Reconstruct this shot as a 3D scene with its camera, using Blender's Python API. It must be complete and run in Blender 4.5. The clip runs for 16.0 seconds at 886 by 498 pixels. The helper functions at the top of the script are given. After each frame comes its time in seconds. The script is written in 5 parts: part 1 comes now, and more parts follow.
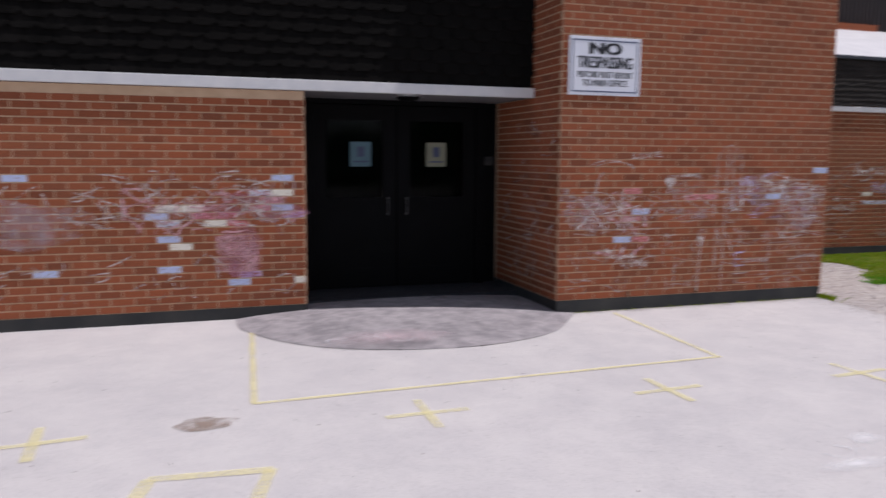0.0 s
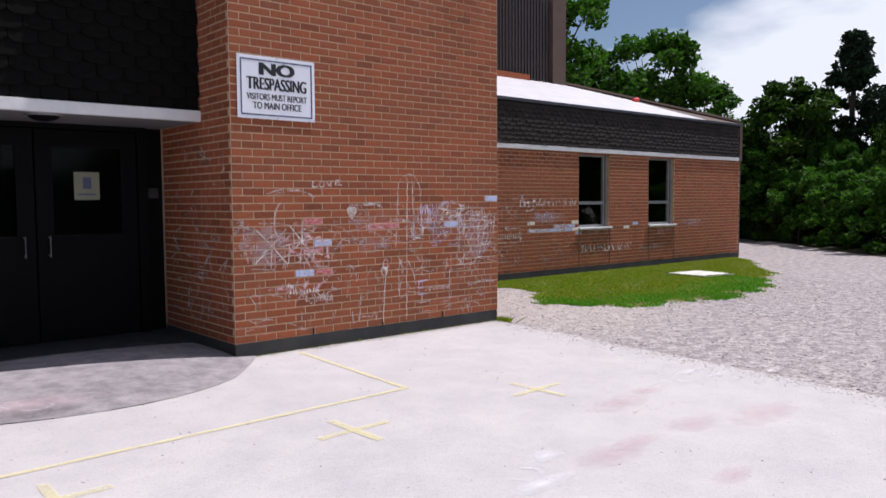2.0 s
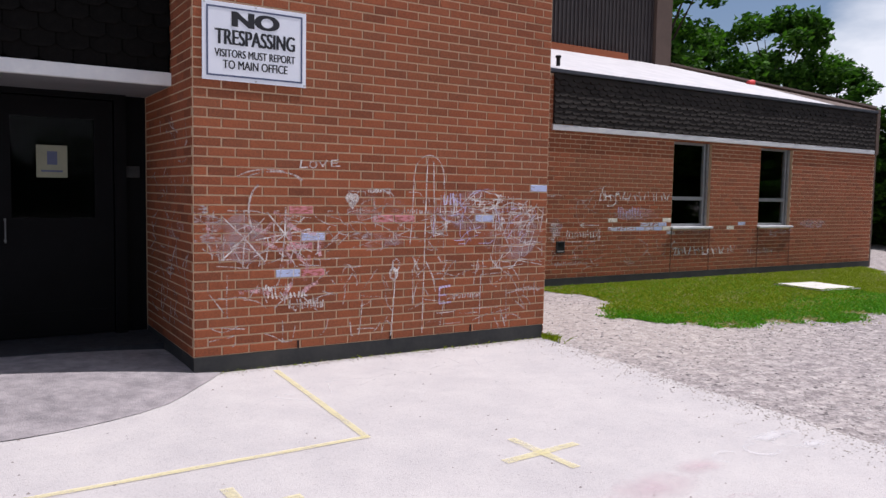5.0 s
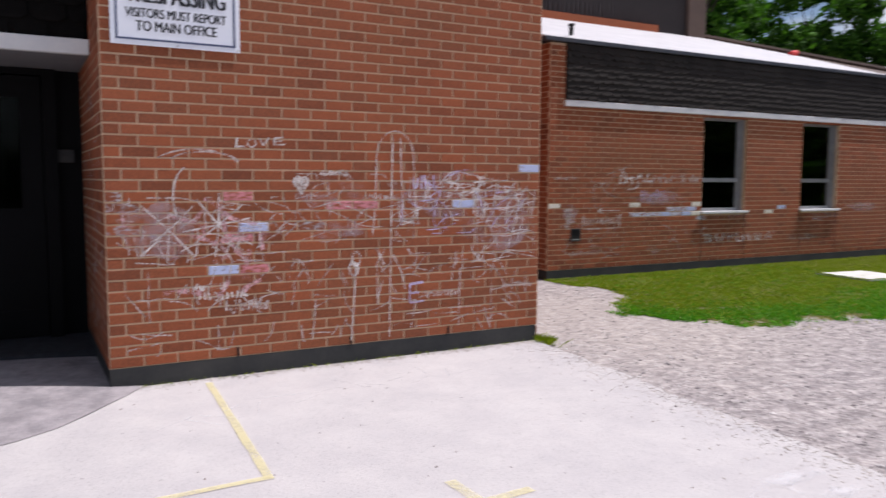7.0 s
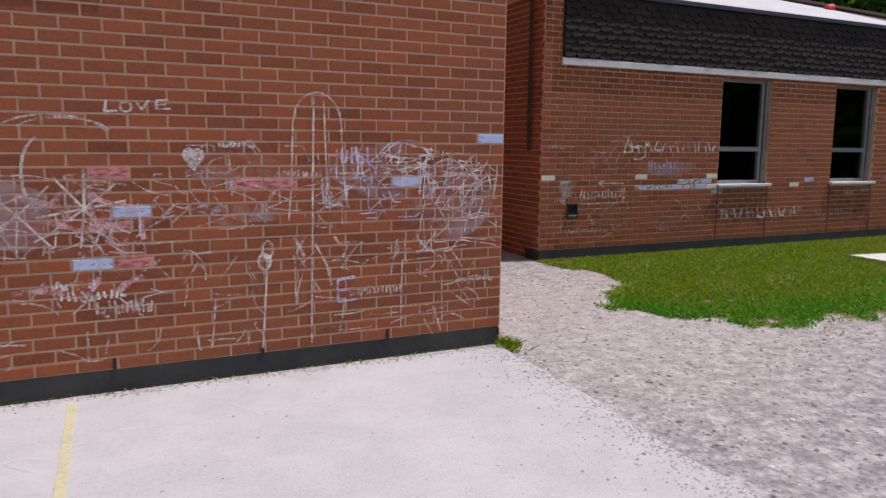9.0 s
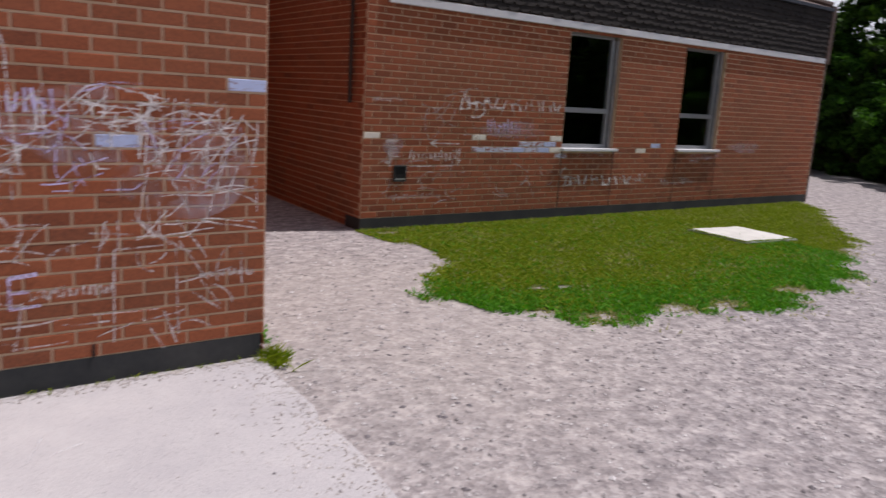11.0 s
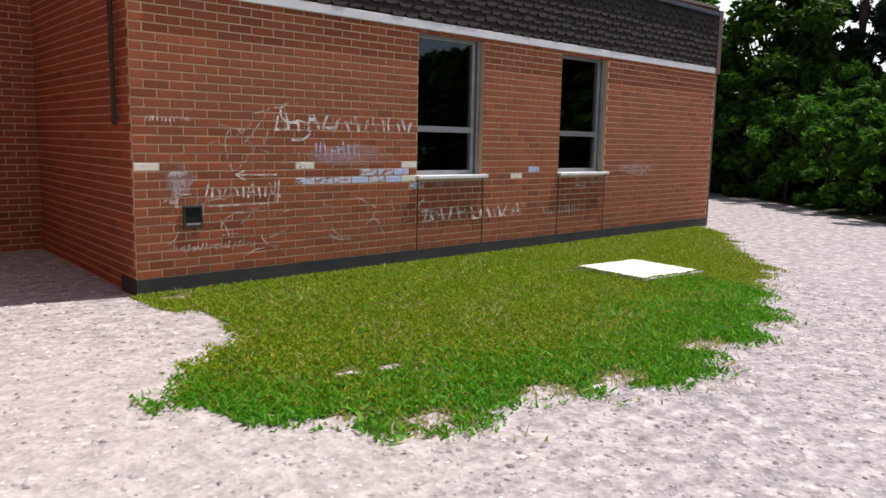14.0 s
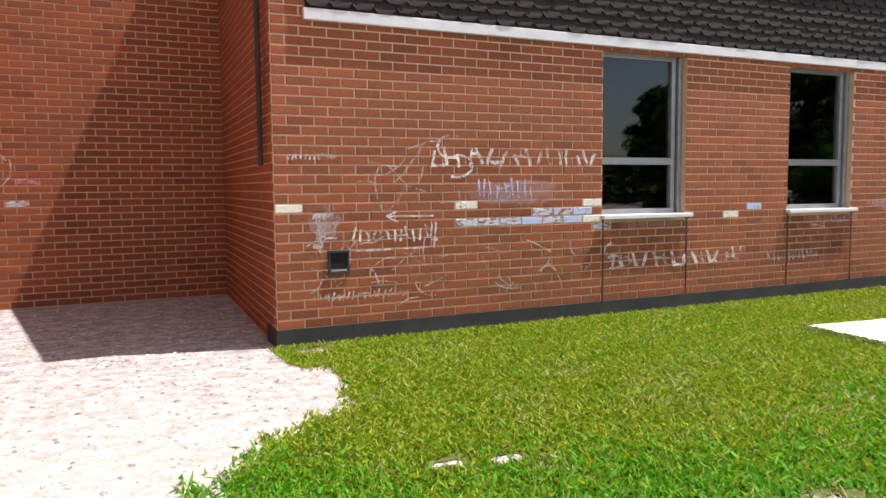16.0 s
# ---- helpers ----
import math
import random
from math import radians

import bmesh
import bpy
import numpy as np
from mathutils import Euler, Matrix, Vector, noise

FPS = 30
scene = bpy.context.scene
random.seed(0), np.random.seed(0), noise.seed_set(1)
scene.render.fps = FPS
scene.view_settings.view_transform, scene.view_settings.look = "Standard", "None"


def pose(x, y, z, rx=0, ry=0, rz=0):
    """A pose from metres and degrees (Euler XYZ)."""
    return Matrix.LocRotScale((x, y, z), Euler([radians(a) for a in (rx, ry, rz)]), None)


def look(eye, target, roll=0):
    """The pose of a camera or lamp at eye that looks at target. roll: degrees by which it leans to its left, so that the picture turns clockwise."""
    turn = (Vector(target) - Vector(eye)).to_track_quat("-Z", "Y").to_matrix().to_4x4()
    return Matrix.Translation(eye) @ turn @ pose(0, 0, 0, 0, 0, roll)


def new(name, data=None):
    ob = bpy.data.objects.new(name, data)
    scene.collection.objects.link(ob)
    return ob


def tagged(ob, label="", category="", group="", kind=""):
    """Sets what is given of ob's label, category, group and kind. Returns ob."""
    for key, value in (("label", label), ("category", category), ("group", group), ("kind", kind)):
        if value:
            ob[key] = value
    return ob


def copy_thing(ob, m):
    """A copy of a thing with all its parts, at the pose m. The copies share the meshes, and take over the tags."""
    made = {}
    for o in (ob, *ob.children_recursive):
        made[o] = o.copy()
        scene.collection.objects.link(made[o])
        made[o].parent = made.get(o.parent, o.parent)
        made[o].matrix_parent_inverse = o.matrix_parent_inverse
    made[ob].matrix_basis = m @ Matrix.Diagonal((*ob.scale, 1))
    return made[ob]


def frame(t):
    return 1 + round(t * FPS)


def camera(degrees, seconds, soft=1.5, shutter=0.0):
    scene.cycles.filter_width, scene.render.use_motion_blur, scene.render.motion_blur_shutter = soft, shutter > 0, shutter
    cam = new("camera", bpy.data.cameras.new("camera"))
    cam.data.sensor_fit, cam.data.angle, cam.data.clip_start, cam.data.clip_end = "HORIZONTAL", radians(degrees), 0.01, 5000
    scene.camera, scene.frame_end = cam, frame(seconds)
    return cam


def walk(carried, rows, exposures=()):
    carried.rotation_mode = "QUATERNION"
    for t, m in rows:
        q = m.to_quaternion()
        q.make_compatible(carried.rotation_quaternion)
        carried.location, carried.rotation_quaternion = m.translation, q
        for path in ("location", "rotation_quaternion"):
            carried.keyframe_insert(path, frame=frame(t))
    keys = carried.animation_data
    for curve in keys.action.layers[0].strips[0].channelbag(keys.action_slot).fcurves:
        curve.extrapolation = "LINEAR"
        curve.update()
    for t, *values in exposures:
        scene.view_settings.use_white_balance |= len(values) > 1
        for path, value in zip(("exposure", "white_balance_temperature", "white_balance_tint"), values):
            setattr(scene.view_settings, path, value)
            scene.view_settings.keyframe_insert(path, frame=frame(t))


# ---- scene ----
# ---------------------------------------------------------------- camera
cam = camera(60, 16.0, soft=1.4, shutter=0.4)
PATH = [
    (0, (-3.382, -6.668, 1.538), (-2.757, -4.783, 1.301), 0.39),
    (0.5, (-3.314, -6.601, 1.470), (-2.337, -4.865, 1.300), 0.51),
    (1, (-3.210, -6.476, 1.457), (-2.055, -4.847, 1.347), 0.62),
    (1.5, (-3.156, -6.397, 1.419), (-1.886, -4.852, 1.395), -0.07),
    (2, (-2.971, -6.270, 1.402), (-1.670, -4.756, 1.277), -0.38),
    (2.5, (-2.704, -6.240, 1.459), (-1.419, -4.715, 1.314), 1.96),
    (3, (-2.500, -6.104, 1.425), (-1.166, -4.622, 1.276), 1.46),
    (3.5, (-2.270, -6.003, 1.438), (-0.881, -4.567, 1.343), 0.23),
    (4, (-1.952, -5.904, 1.320), (-0.665, -4.374, 1.275), -1.28),
    (4.2, (-1.823, -5.790, 1.330), (-0.642, -4.178, 1.260), 1.06),
    (6.3, (-0.794, -5.385, 1.399), (0.219, -3.670, 1.219), 0.57),
    (6.5, (-0.682, -5.296, 1.389), (0.388, -3.613, 1.239), -0.21),
    (7, (-0.459, -5.079, 1.336), (0.506, -3.337, 1.155), 0.29),
    (7.5, (-0.193, -4.998, 1.355), (0.477, -3.127, 1.133), 1.03),
    (8, (0.065, -4.802, 1.352), (0.809, -2.968, 1.067), 1.06),
    (8.2, (0.150, -4.735, 1.394), (0.976, -2.933, 1.125), 0.49),
    (10.3, (1.281, -3.849, 1.410), (2.220, -2.130, 1.003), 1.69),
    (10.5, (1.389, -3.765, 1.412), (2.356, -2.070, 0.975), 2.17),
    (11, (1.624, -3.650, 1.441), (2.810, -2.089, 1.046), 3.47),
    (11.5, (1.920, -3.508, 1.383), (3.205, -2.029, 0.983), 1.03),
    (12, (2.240, -3.374, 1.342), (3.502, -1.860, 1.006), 2.22),
    (12.5, (2.582, -3.189, 1.297), (3.987, -1.798, 0.992), 2.33),
    (13, (2.858, -3.043, 1.269), (4.307, -1.699, 0.961), -0.22),
    (13.5, (3.148, -2.887, 1.265), (4.407, -1.361, 0.972), -0.77),
    (14, (3.384, -2.662, 1.231), (4.749, -1.228, 0.951), 1.14),
    (14.5, (3.655, -2.562, 1.197), (4.983, -1.081, 0.985), -0.67),
    (15, (3.917, -2.452, 1.142), (4.841, -0.681, 1.035), 0.57),
    (15.5, (4.169, -2.360, 1.152), (5.082, -0.592, 0.955), -0.19),
    (16, (4.374, -2.227, 1.140), (5.247, -0.435, 0.976), -0.51),
]
walk(cam, [(t, look(eye, target, roll)) for t, eye, target, roll in PATH], exposures=[(0, -0.32, 6050, 16), (0.5, -0.28, 6050, 16), (1.5, -0.06, 6050, 16), (2.5, 0.0, 6050, 16), (3.5, -0.12, 6050, 16), (4, -0.06, 6100, 16), (6.5, -0.02, 6100, 16), (7.5, 0.0, 6100, 16), (8, -0.12, 6100, 16), (10.5, -0.33, 6150, 17), (12, -0.22, 6250, 16), (13, 0.06, 6300, 14), (13.5, 0.26, 6300, 14), (14.5, 0.42, 6350, 13), (15.0, 0.8, 6450, 12), (16, 0.95, 6500, 12)])

# ---------------------------------------------------------------- light
SUN_DIR = Vector((1.0, -0.27, 2.32)).normalized()
sun_elev = math.asin(SUN_DIR.z)
sun_rot = math.atan2(SUN_DIR.x, SUN_DIR.y)
world = bpy.data.worlds.new("sky")
scene.world = world
world.use_nodes = True
wn, wl = world.node_tree.nodes, world.node_tree.links
wn.clear()
sky = wn.new("ShaderNodeTexSky")
sky.sky_type = "NISHITA"
sky.sun_disc = False
sky.sun_elevation, sky.sun_rotation = sun_elev, sun_rot
wco = wn.new("ShaderNodeTexCoord")
wmap = wn.new("ShaderNodeMapping")
wmap.inputs["Scale"].default_value = (1.0, 1.0, 2.6)
wmap.inputs["Location"].default_value = (4.7, 8.2, 5.5)
wno = wn.new("ShaderNodeTexNoise")
wno.inputs["Scale"].default_value, wno.inputs["Detail"].default_value = 2.3, 7
wramp = wn.new("ShaderNodeValToRGB")
wramp.color_ramp.elements[0].position, wramp.color_ramp.elements[1].position = 0.46, 0.61
wmix = wn.new("ShaderNodeMixRGB")
wmix.inputs[2].default_value = (11.6, 11.9, 12.2, 1)
wbg = wn.new("ShaderNodeBackground")
wbg.inputs["Strength"].default_value = 0.076
wout = wn.new("ShaderNodeOutputWorld")
wl.new(wco.outputs["Generated"], wmap.inputs["Vector"])
wl.new(wmap.outputs["Vector"], wno.inputs["Vector"])
wl.new(wno.outputs["Fac"], wramp.inputs["Fac"])
wl.new(wramp.outputs["Color"], wmix.inputs["Fac"])
wl.new(sky.outputs["Color"], wmix.inputs[1])
wl.new(wmix.outputs["Color"], wbg.inputs["Color"])
wl.new(wbg.outputs["Background"], wout.inputs["Surface"])
sun_data = bpy.data.lights.new("sun", "SUN")
sun_data.energy, sun_data.angle, sun_data.color = 5.0, radians(0.55), (1.0, 0.955, 0.9)
sun_ob = new("sun", sun_data)
sun_ob.matrix_world = look(SUN_DIR * 50, (0, 0, 0))


# ---------------------------------------------------------------- materials
def material(name, rough=0.8, metal=0.0, spec=0.4):
    m = bpy.data.materials.new(name)
    m.use_nodes = True
    b = m.node_tree.nodes["Principled BSDF"]
    b.inputs["Roughness"].default_value = rough
    b.inputs["Metallic"].default_value = metal
    b.inputs["Specular IOR Level"].default_value = spec
    return m, m.node_tree.nodes, m.node_tree.links, b


def noise_tex(n, l, scale, detail=4, space="Object", stretch=(1, 1, 1), rough=0.55):
    co = n.new("ShaderNodeTexCoord")
    mp = n.new("ShaderNodeMapping")
    mp.inputs["Scale"].default_value = stretch
    tx = n.new("ShaderNodeTexNoise")
    tx.inputs["Scale"].default_value, tx.inputs["Detail"].default_value = scale, detail
    tx.inputs["Roughness"].default_value = rough
    l.new(co.outputs[space], mp.inputs["Vector"])
    l.new(mp.outputs["Vector"], tx.inputs["Vector"])
    return tx


def ramp(n, l, src, stops):
    r = n.new("ShaderNodeValToRGB")
    e = r.color_ramp.elements
    while len(e) < len(stops):
        e.new(0.5)
    for k, (p, c) in enumerate(stops):
        e[k].position = p
        e[k].color = (*c, 1) if len(c) == 3 else c
    l.new(src, r.inputs["Fac"])
    return r.outputs["Color"]


def mix(n, l, fac, a, b, mode="MIX"):
    x = n.new("ShaderNodeMixRGB")
    x.blend_type = mode
    for k, s in enumerate((fac, a, b)):
        if isinstance(s, (int, float)):
            x.inputs[k].default_value = s
        elif isinstance(s, tuple):
            x.inputs[k].default_value = (*s, 1)
        else:
            l.new(s, x.inputs[k])
    return x.outputs["Color"]


def bump(n, l, b, src, strength=0.3, dist=0.01):
    p = n.new("ShaderNodeBump")
    p.inputs["Strength"].default_value, p.inputs["Distance"].default_value = strength, dist
    l.new(src, p.inputs["Height"])
    l.new(p.outputs["Normal"], b.inputs["Normal"])


def plain(name, a, b2, scale=8, rough=0.7, metal=0.0, bump_s=0.15, stretch=(1, 1, 1), spec=0.4, space="Object"):
    m, n, l, b = material(name, rough, metal, spec)
    big = noise_tex(n, l, scale, 5, space, stretch)
    fine = noise_tex(n, l, scale * 9, 3, space, stretch)
    c = ramp(n, l, big.outputs["Fac"], [(0.3, a), (0.7, b2)])
    c = mix(n, l, 0.25, c, ramp(n, l, fine.outputs["Fac"], [(0.3, a), (0.7, b2)]))
    l.new(c, b.inputs["Base Color"])
    if bump_s:
        bump(n, l, b, fine.outputs["Fac"], bump_s, 0.004)
    return m


def brick_material(name, chalk=None, amount=0.62):
    """Red-brown clay brick, each one its own shade; a dusting of chalk where one is given."""
    m, n, l, b = material(name, 0.88, 0, 0.25)
    info = n.new("ShaderNodeObjectInfo")
    geo = n.new("ShaderNodeNewGeometry")
    add = n.new("ShaderNodeMath")
    add.operation = "ADD"
    l.new(info.outputs["Random"], add.inputs[0])
    l.new(geo.outputs["Random Per Island"], add.inputs[1])
    frac = n.new("ShaderNodeMath")
    frac.operation = "FRACT"
    l.new(add.outputs[0], frac.inputs[0])
    base = ramp(n, l, frac.outputs[0], [(0.0, (0.135, 0.042, 0.021)), (0.25, (0.245, 0.069, 0.029)),
                                        (0.6, (0.335, 0.094, 0.038)), (0.85, (0.280, 0.084, 0.038)), (1.0, (0.165, 0.059, 0.031))])
    weather = noise_tex(n, l, 1.1, 4, "Object")
    co = weather.inputs["Vector"].links[0].from_node
    gpos = n.new("ShaderNodeNewGeometry")
    l.new(gpos.outputs["Position"], co.inputs["Vector"])
    base = mix(n, l, ramp(n, l, weather.outputs["Fac"], [(0.42, (0, 0, 0)), (0.68, (0.7, 0.7, 0.7))]), base,
               (0.205, 0.077, 0.035))
    grain = noise_tex(n, l, 95, 4)
    gco = grain.inputs["Vector"].links[0].from_node
    l.new(gpos.outputs["Position"], gco.inputs["Vector"])
    base = mix(n, l, 0.35, base, ramp(n, l, grain.outputs["Fac"], [(0.3, (0.14, 0.046, 0.027)), (0.7, (0.46, 0.142, 0.066))]))
    if chalk:
        rub = noise_tex(n, l, 38, 5, stretch=(0.5, 1, 1.6))
        rco = rub.inputs["Vector"].links[0].from_node
        l.new(gpos.outputs["Position"], rco.inputs["Vector"])
        lo = 0.62 - amount * 0.45
        base = mix(n, l, ramp(n, l, rub.outputs["Fac"], [(lo, (0, 0, 0)), (lo + 0.16, (0.92, 0.92, 0.92))]), base, chalk)
    l.new(base, b.inputs["Base Color"])
    bump(n, l, b, grain.outputs["Fac"], 0.35, 0.003)
    return m


def worn(name, colour, lo, hi, scale=30, stretch=(1, 1, 1), rough=0.9, top=1.0):
    """Chalk or paint rubbed thin: the ground under it shows through in flecks."""
    m, n, l, b = material(name, rough, 0, 0.2)
    b.inputs["Base Color"].default_value = (*colour, 1)
    t = noise_tex(n, l, scale, 6, "Object", stretch, 0.68)
    big = noise_tex(n, l, scale / 9, 3, "Object")
    a = mix(n, l, 0.45, t.outputs["Fac"], big.outputs["Fac"])
    l.new(ramp(n, l, a, [(lo, (0, 0, 0)), (hi, (top, top, top))]), b.inputs["Alpha"])
    return m


M_BRICK = brick_material("brick_clay")
M_CHALK_BLUE = brick_material("brick_chalked_blue", (0.50, 0.57, 0.80), 0.75)
M_CHALK_PINK = brick_material("brick_chalked_pink", (0.62, 0.24, 0.27), 0.5)
M_CHALK_WHITE = brick_material("brick_chalked_white", (0.80, 0.76, 0.66), 0.8)
M_CHALK_PALE = brick_material("brick_chalked_pale_blue", (0.58, 0.62, 0.74), 0.52)
M_CHALK_GREY = brick_material("brick_chalked_grey", (0.42, 0.40, 0.42), 0.3)
M_CHALK_PURPLE = brick_material("brick_chalked_purple", (0.55, 0.40, 0.66), 0.5)
M_MORTAR = plain("mortar", (0.47, 0.322, 0.205), (0.60, 0.425, 0.285), 6, 0.95, 0, 0.5)
M_PLINTH = plain("plinth_concrete", (0.020, 0.022, 0.024), (0.055, 0.053, 0.050), 3, 0.9, 0, 0.4)
M_JOINT = plain("joint_sealant", (0.03, 0.022, 0.018), (0.07, 0.05, 0.04), 9, 0.9, 0, 0.1)
M_WHITE_TRIM = plain("white_trim_paint", (0.58, 0.58, 0.60), (0.72, 0.71, 0.70), 5, 0.45, 0, 0.05)
M_SOFFIT = plain("soffit_panel", (0.16, 0.16, 0.17), (0.21, 0.21, 0.22), 3, 0.6, 0, 0.05)
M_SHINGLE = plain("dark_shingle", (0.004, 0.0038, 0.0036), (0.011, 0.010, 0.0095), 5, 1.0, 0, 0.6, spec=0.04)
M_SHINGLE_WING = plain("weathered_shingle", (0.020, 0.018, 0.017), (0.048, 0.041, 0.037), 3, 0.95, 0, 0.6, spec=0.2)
M_FLASHING = plain("dark_flashing", (0.04, 0.043, 0.055), (0.07, 0.072, 0.085), 4, 0.5, 0.3, 0.05)
M_ROOF = plain("pale_roof_sheet", (0.46, 0.44, 0.45), (0.62, 0.59, 0.59), 2.5, 0.55, 0, 0.1)
M_CLAD = plain("brown_metal_cladding", (0.038, 0.030, 0.030), (0.055, 0.044, 0.042), 2, 0.55, 0.1, 0.05)
M_FIN = plain("brown_board", (0.085, 0.055, 0.043), (0.12, 0.078, 0.06), 3, 0.75, 0, 0.2)
M_BLACK = plain("black_door_paint", (0.0025, 0.0025, 0.003), (0.005, 0.005, 0.006), 3, 0.6, 0, 0.05, spec=0.08)
M_STEEL = plain("brushed_steel", (0.42, 0.42, 0.43), (0.56, 0.56, 0.56), 20, 0.35, 0.9, 0.02)
M_HANDLE = plain("dull_steel", (0.10, 0.10, 0.105), (0.17, 0.17, 0.17), 20, 0.5, 0.8, 0.02)
M_ALU = plain("window_aluminium", (0.28, 0.29, 0.30), (0.40, 0.40, 0.41), 12, 0.42, 0.7, 0.02)
M_DARK = plain("dark_void", (0.006, 0.006, 0.006), (0.012, 0.012, 0.012), 3, 0.9, 0, 0)
# Room behind the panes is dark in colour to stand for dim light.
M_ROOM = plain("room_dimness_colour", (0.10, 0.10, 0.095), (0.14, 0.14, 0.13), 2, 0.9, 0, 0)
M_BLIND = plain("blind_fabric", (0.20, 0.25, 0.23), (0.30, 0.34, 0.32), 6, 0.9, 0, 0.1)
M_SIGN = plain("sign_face", (0.74, 0.76, 0.84), (0.82, 0.83, 0.88), 4, 0.35, 0, 0.02)
M_INK = plain("sign_ink", (0.012, 0.012, 0.016), (0.02, 0.02, 0.025), 9, 0.5, 0, 0)
M_INK_BLUE = plain("sign_border", (0.06, 0.075, 0.15), (0.08, 0.095, 0.17), 9, 0.5, 0, 0)
M_PAPER_BLUE = plain("pale_blue_paper", (0.10, 0.18, 0.22), (0.13, 0.22, 0.26), 9, 0.8, 0, 0)
M_PAPER_CREAM = plain("cream_paper", (0.22, 0.23, 0.17), (0.28, 0.28, 0.20), 9, 0.8, 0, 0)
M_LAMP_GLASS = plain("lamp_glass", (0.16, 0.17, 0.165), (0.24, 0.25, 0.24), 10, 0.2, 0, 0)
M_RED = plain("red_plastic", (0.55, 0.03, 0.03), (0.65, 0.06, 0.05), 10, 0.5, 0, 0.1)
M_SLAB = plain("pale_concrete_cover", (0.50, 0.48, 0.43), (0.68, 0.65, 0.60), 5, 0.9, 0, 0.3)
M_YELLOW = worn("yellow_line_paint", (0.72, 0.64, 0.35), 0.20, 0.52, 45, top=0.58)
M_YELLOW_PALE = worn("faded_yellow_paint", (0.72, 0.645, 0.36), 0.25, 0.58, 36, top=0.58)
M_CHALK = worn("white_chalk", (0.81, 0.75, 0.72), 0.405, 0.59, 90)
M_CHALK_FAINT = worn("faint_chalk", (0.64, 0.56, 0.53), 0.41, 0.61, 60)
M_CHALK_LILAC = worn("lilac_chalk", (0.58, 0.50, 0.72), 0.42, 0.56, 60)
M_CHALK_ROSE = worn("rose_chalk", (0.68, 0.40, 0.42), 0.43, 0.60, 50)
M_CHALK_MAGENTA = worn("magenta_chalk_haze", (0.55, 0.24, 0.38), 0.36, 0.80, 12, top=0.7)
M_GROUND_CHALK = worn("ground_chalk_white", (0.74, 0.72, 0.74), 0.40, 0.70, 30, top=0.42)
M_GROUND_ROSE = worn("ground_chalk_rose", (0.66, 0.46, 0.48), 0.46, 0.75, 12)


def smudge(name, colour, top):
    """Chalk rubbed into the ground, fading towards the rim of its patch."""
    m, n, l, b = material(name, 0.95, 0, 0.15)
    b.inputs["Base Color"].default_value = (*colour, 1)
    co, mp, gr = n.new("ShaderNodeTexCoord"), n.new("ShaderNodeMapping"), n.new("ShaderNodeTexGradient")
    gr.gradient_type = "SPHERICAL"
    mp.inputs["Location"].default_value, mp.inputs["Scale"].default_value = (-1, -1, 0), (2, 2, 0)
    l.new(co.outputs["Generated"], mp.inputs["Vector"])
    l.new(mp.outputs["Vector"], gr.inputs["Vector"])
    t = noise_tex(n, l, 9, 5, "Object", rough=0.6)
    f = mix(n, l, 0.55, gr.outputs["Fac"], t.outputs["Fac"])
    l.new(ramp(n, l, f, [(0.27, (0, 0, 0)), (0.75, (top, top, top))]), b.inputs["Alpha"])
    return m


M_SMUDGE_WHITE = smudge("white_chalk_smudge", (0.76, 0.74, 0.75), 0.6)
M_SMUDGE_ROSE = smudge("rose_chalk_smudge", (0.62, 0.47, 0.50), 0.42)
M_DUST = worn("chalk_dust", (0.62, 0.54, 0.60), 0.44, 0.95, 9)
M_DUST_ROSE = worn("rose_chalk_dust", (0.62, 0.34, 0.38), 0.46, 0.95, 9)
M_SOOT = worn("dark_run_stain", (0.05, 0.03, 0.028), 0.42, 1.05, 4, (3, 1, 0.5))
M_STAIN = worn("brown_stain", (0.26, 0.19, 0.15), 0.42, 0.66, 9)
M_TRUNK = plain("bark", (0.045, 0.034, 0.026), (0.10, 0.078, 0.06), 7, 0.95, 0, 0.8, (1, 1, 0.3))


def glass_material(name="window_glass", ior=1.9):
    m, n, l, b = material(name, 0.02, 0, 0.5)
    n.remove(b)
    out = n["Material Output"]
    tr, gl = n.new("ShaderNodeBsdfTransparent"), n.new("ShaderNodeBsdfGlossy")
    tr.inputs["Color"].default_value = (0.55, 0.60, 0.58, 1)
    gl.inputs["Roughness"].default_value = 0.015
    fr, mx = n.new("ShaderNodeFresnel"), n.new("ShaderNodeMixShader")
    fr.inputs["IOR"].default_value = ior
    l.new(fr.outputs[0], mx.inputs[0])
    l.new(tr.outputs[0], mx.inputs[1])
    l.new(gl.outputs[0], mx.inputs[2])
    l.new(mx.outputs[0], out.inputs["Surface"])
    return m


M_GLASS = glass_material()
M_DOOR_GLASS = glass_material("wired_door_glass", 1.15)


def leaf_material(name, dark, lit, through_light=0.35):
    m, n, l, b = material(name, 0.7, 0, 0.15)
    geo = n.new("ShaderNodeNewGeometry")
    c = ramp(n, l, geo.outputs["Random Per Island"], [(0.0, dark), (0.55, tuple((a + c) / 2 for a, c in zip(dark, lit))), (1.0, lit)])
    l.new(c, b.inputs["Base Color"])
    tl, mx = n.new("ShaderNodeBsdfTranslucent"), n.new("ShaderNodeMixShader")
    l.new(mix(n, l, 1.0, c, (1.0, 1.25, 0.5), "MULTIPLY"), tl.inputs["Color"])
    mx.inputs[0].default_value = through_light
    l.new(b.outputs[0], mx.inputs[1])
    l.new(tl.outputs[0], mx.inputs[2])
    l.new(mx.outputs[0], n["Material Output"].inputs["Surface"])
    return m


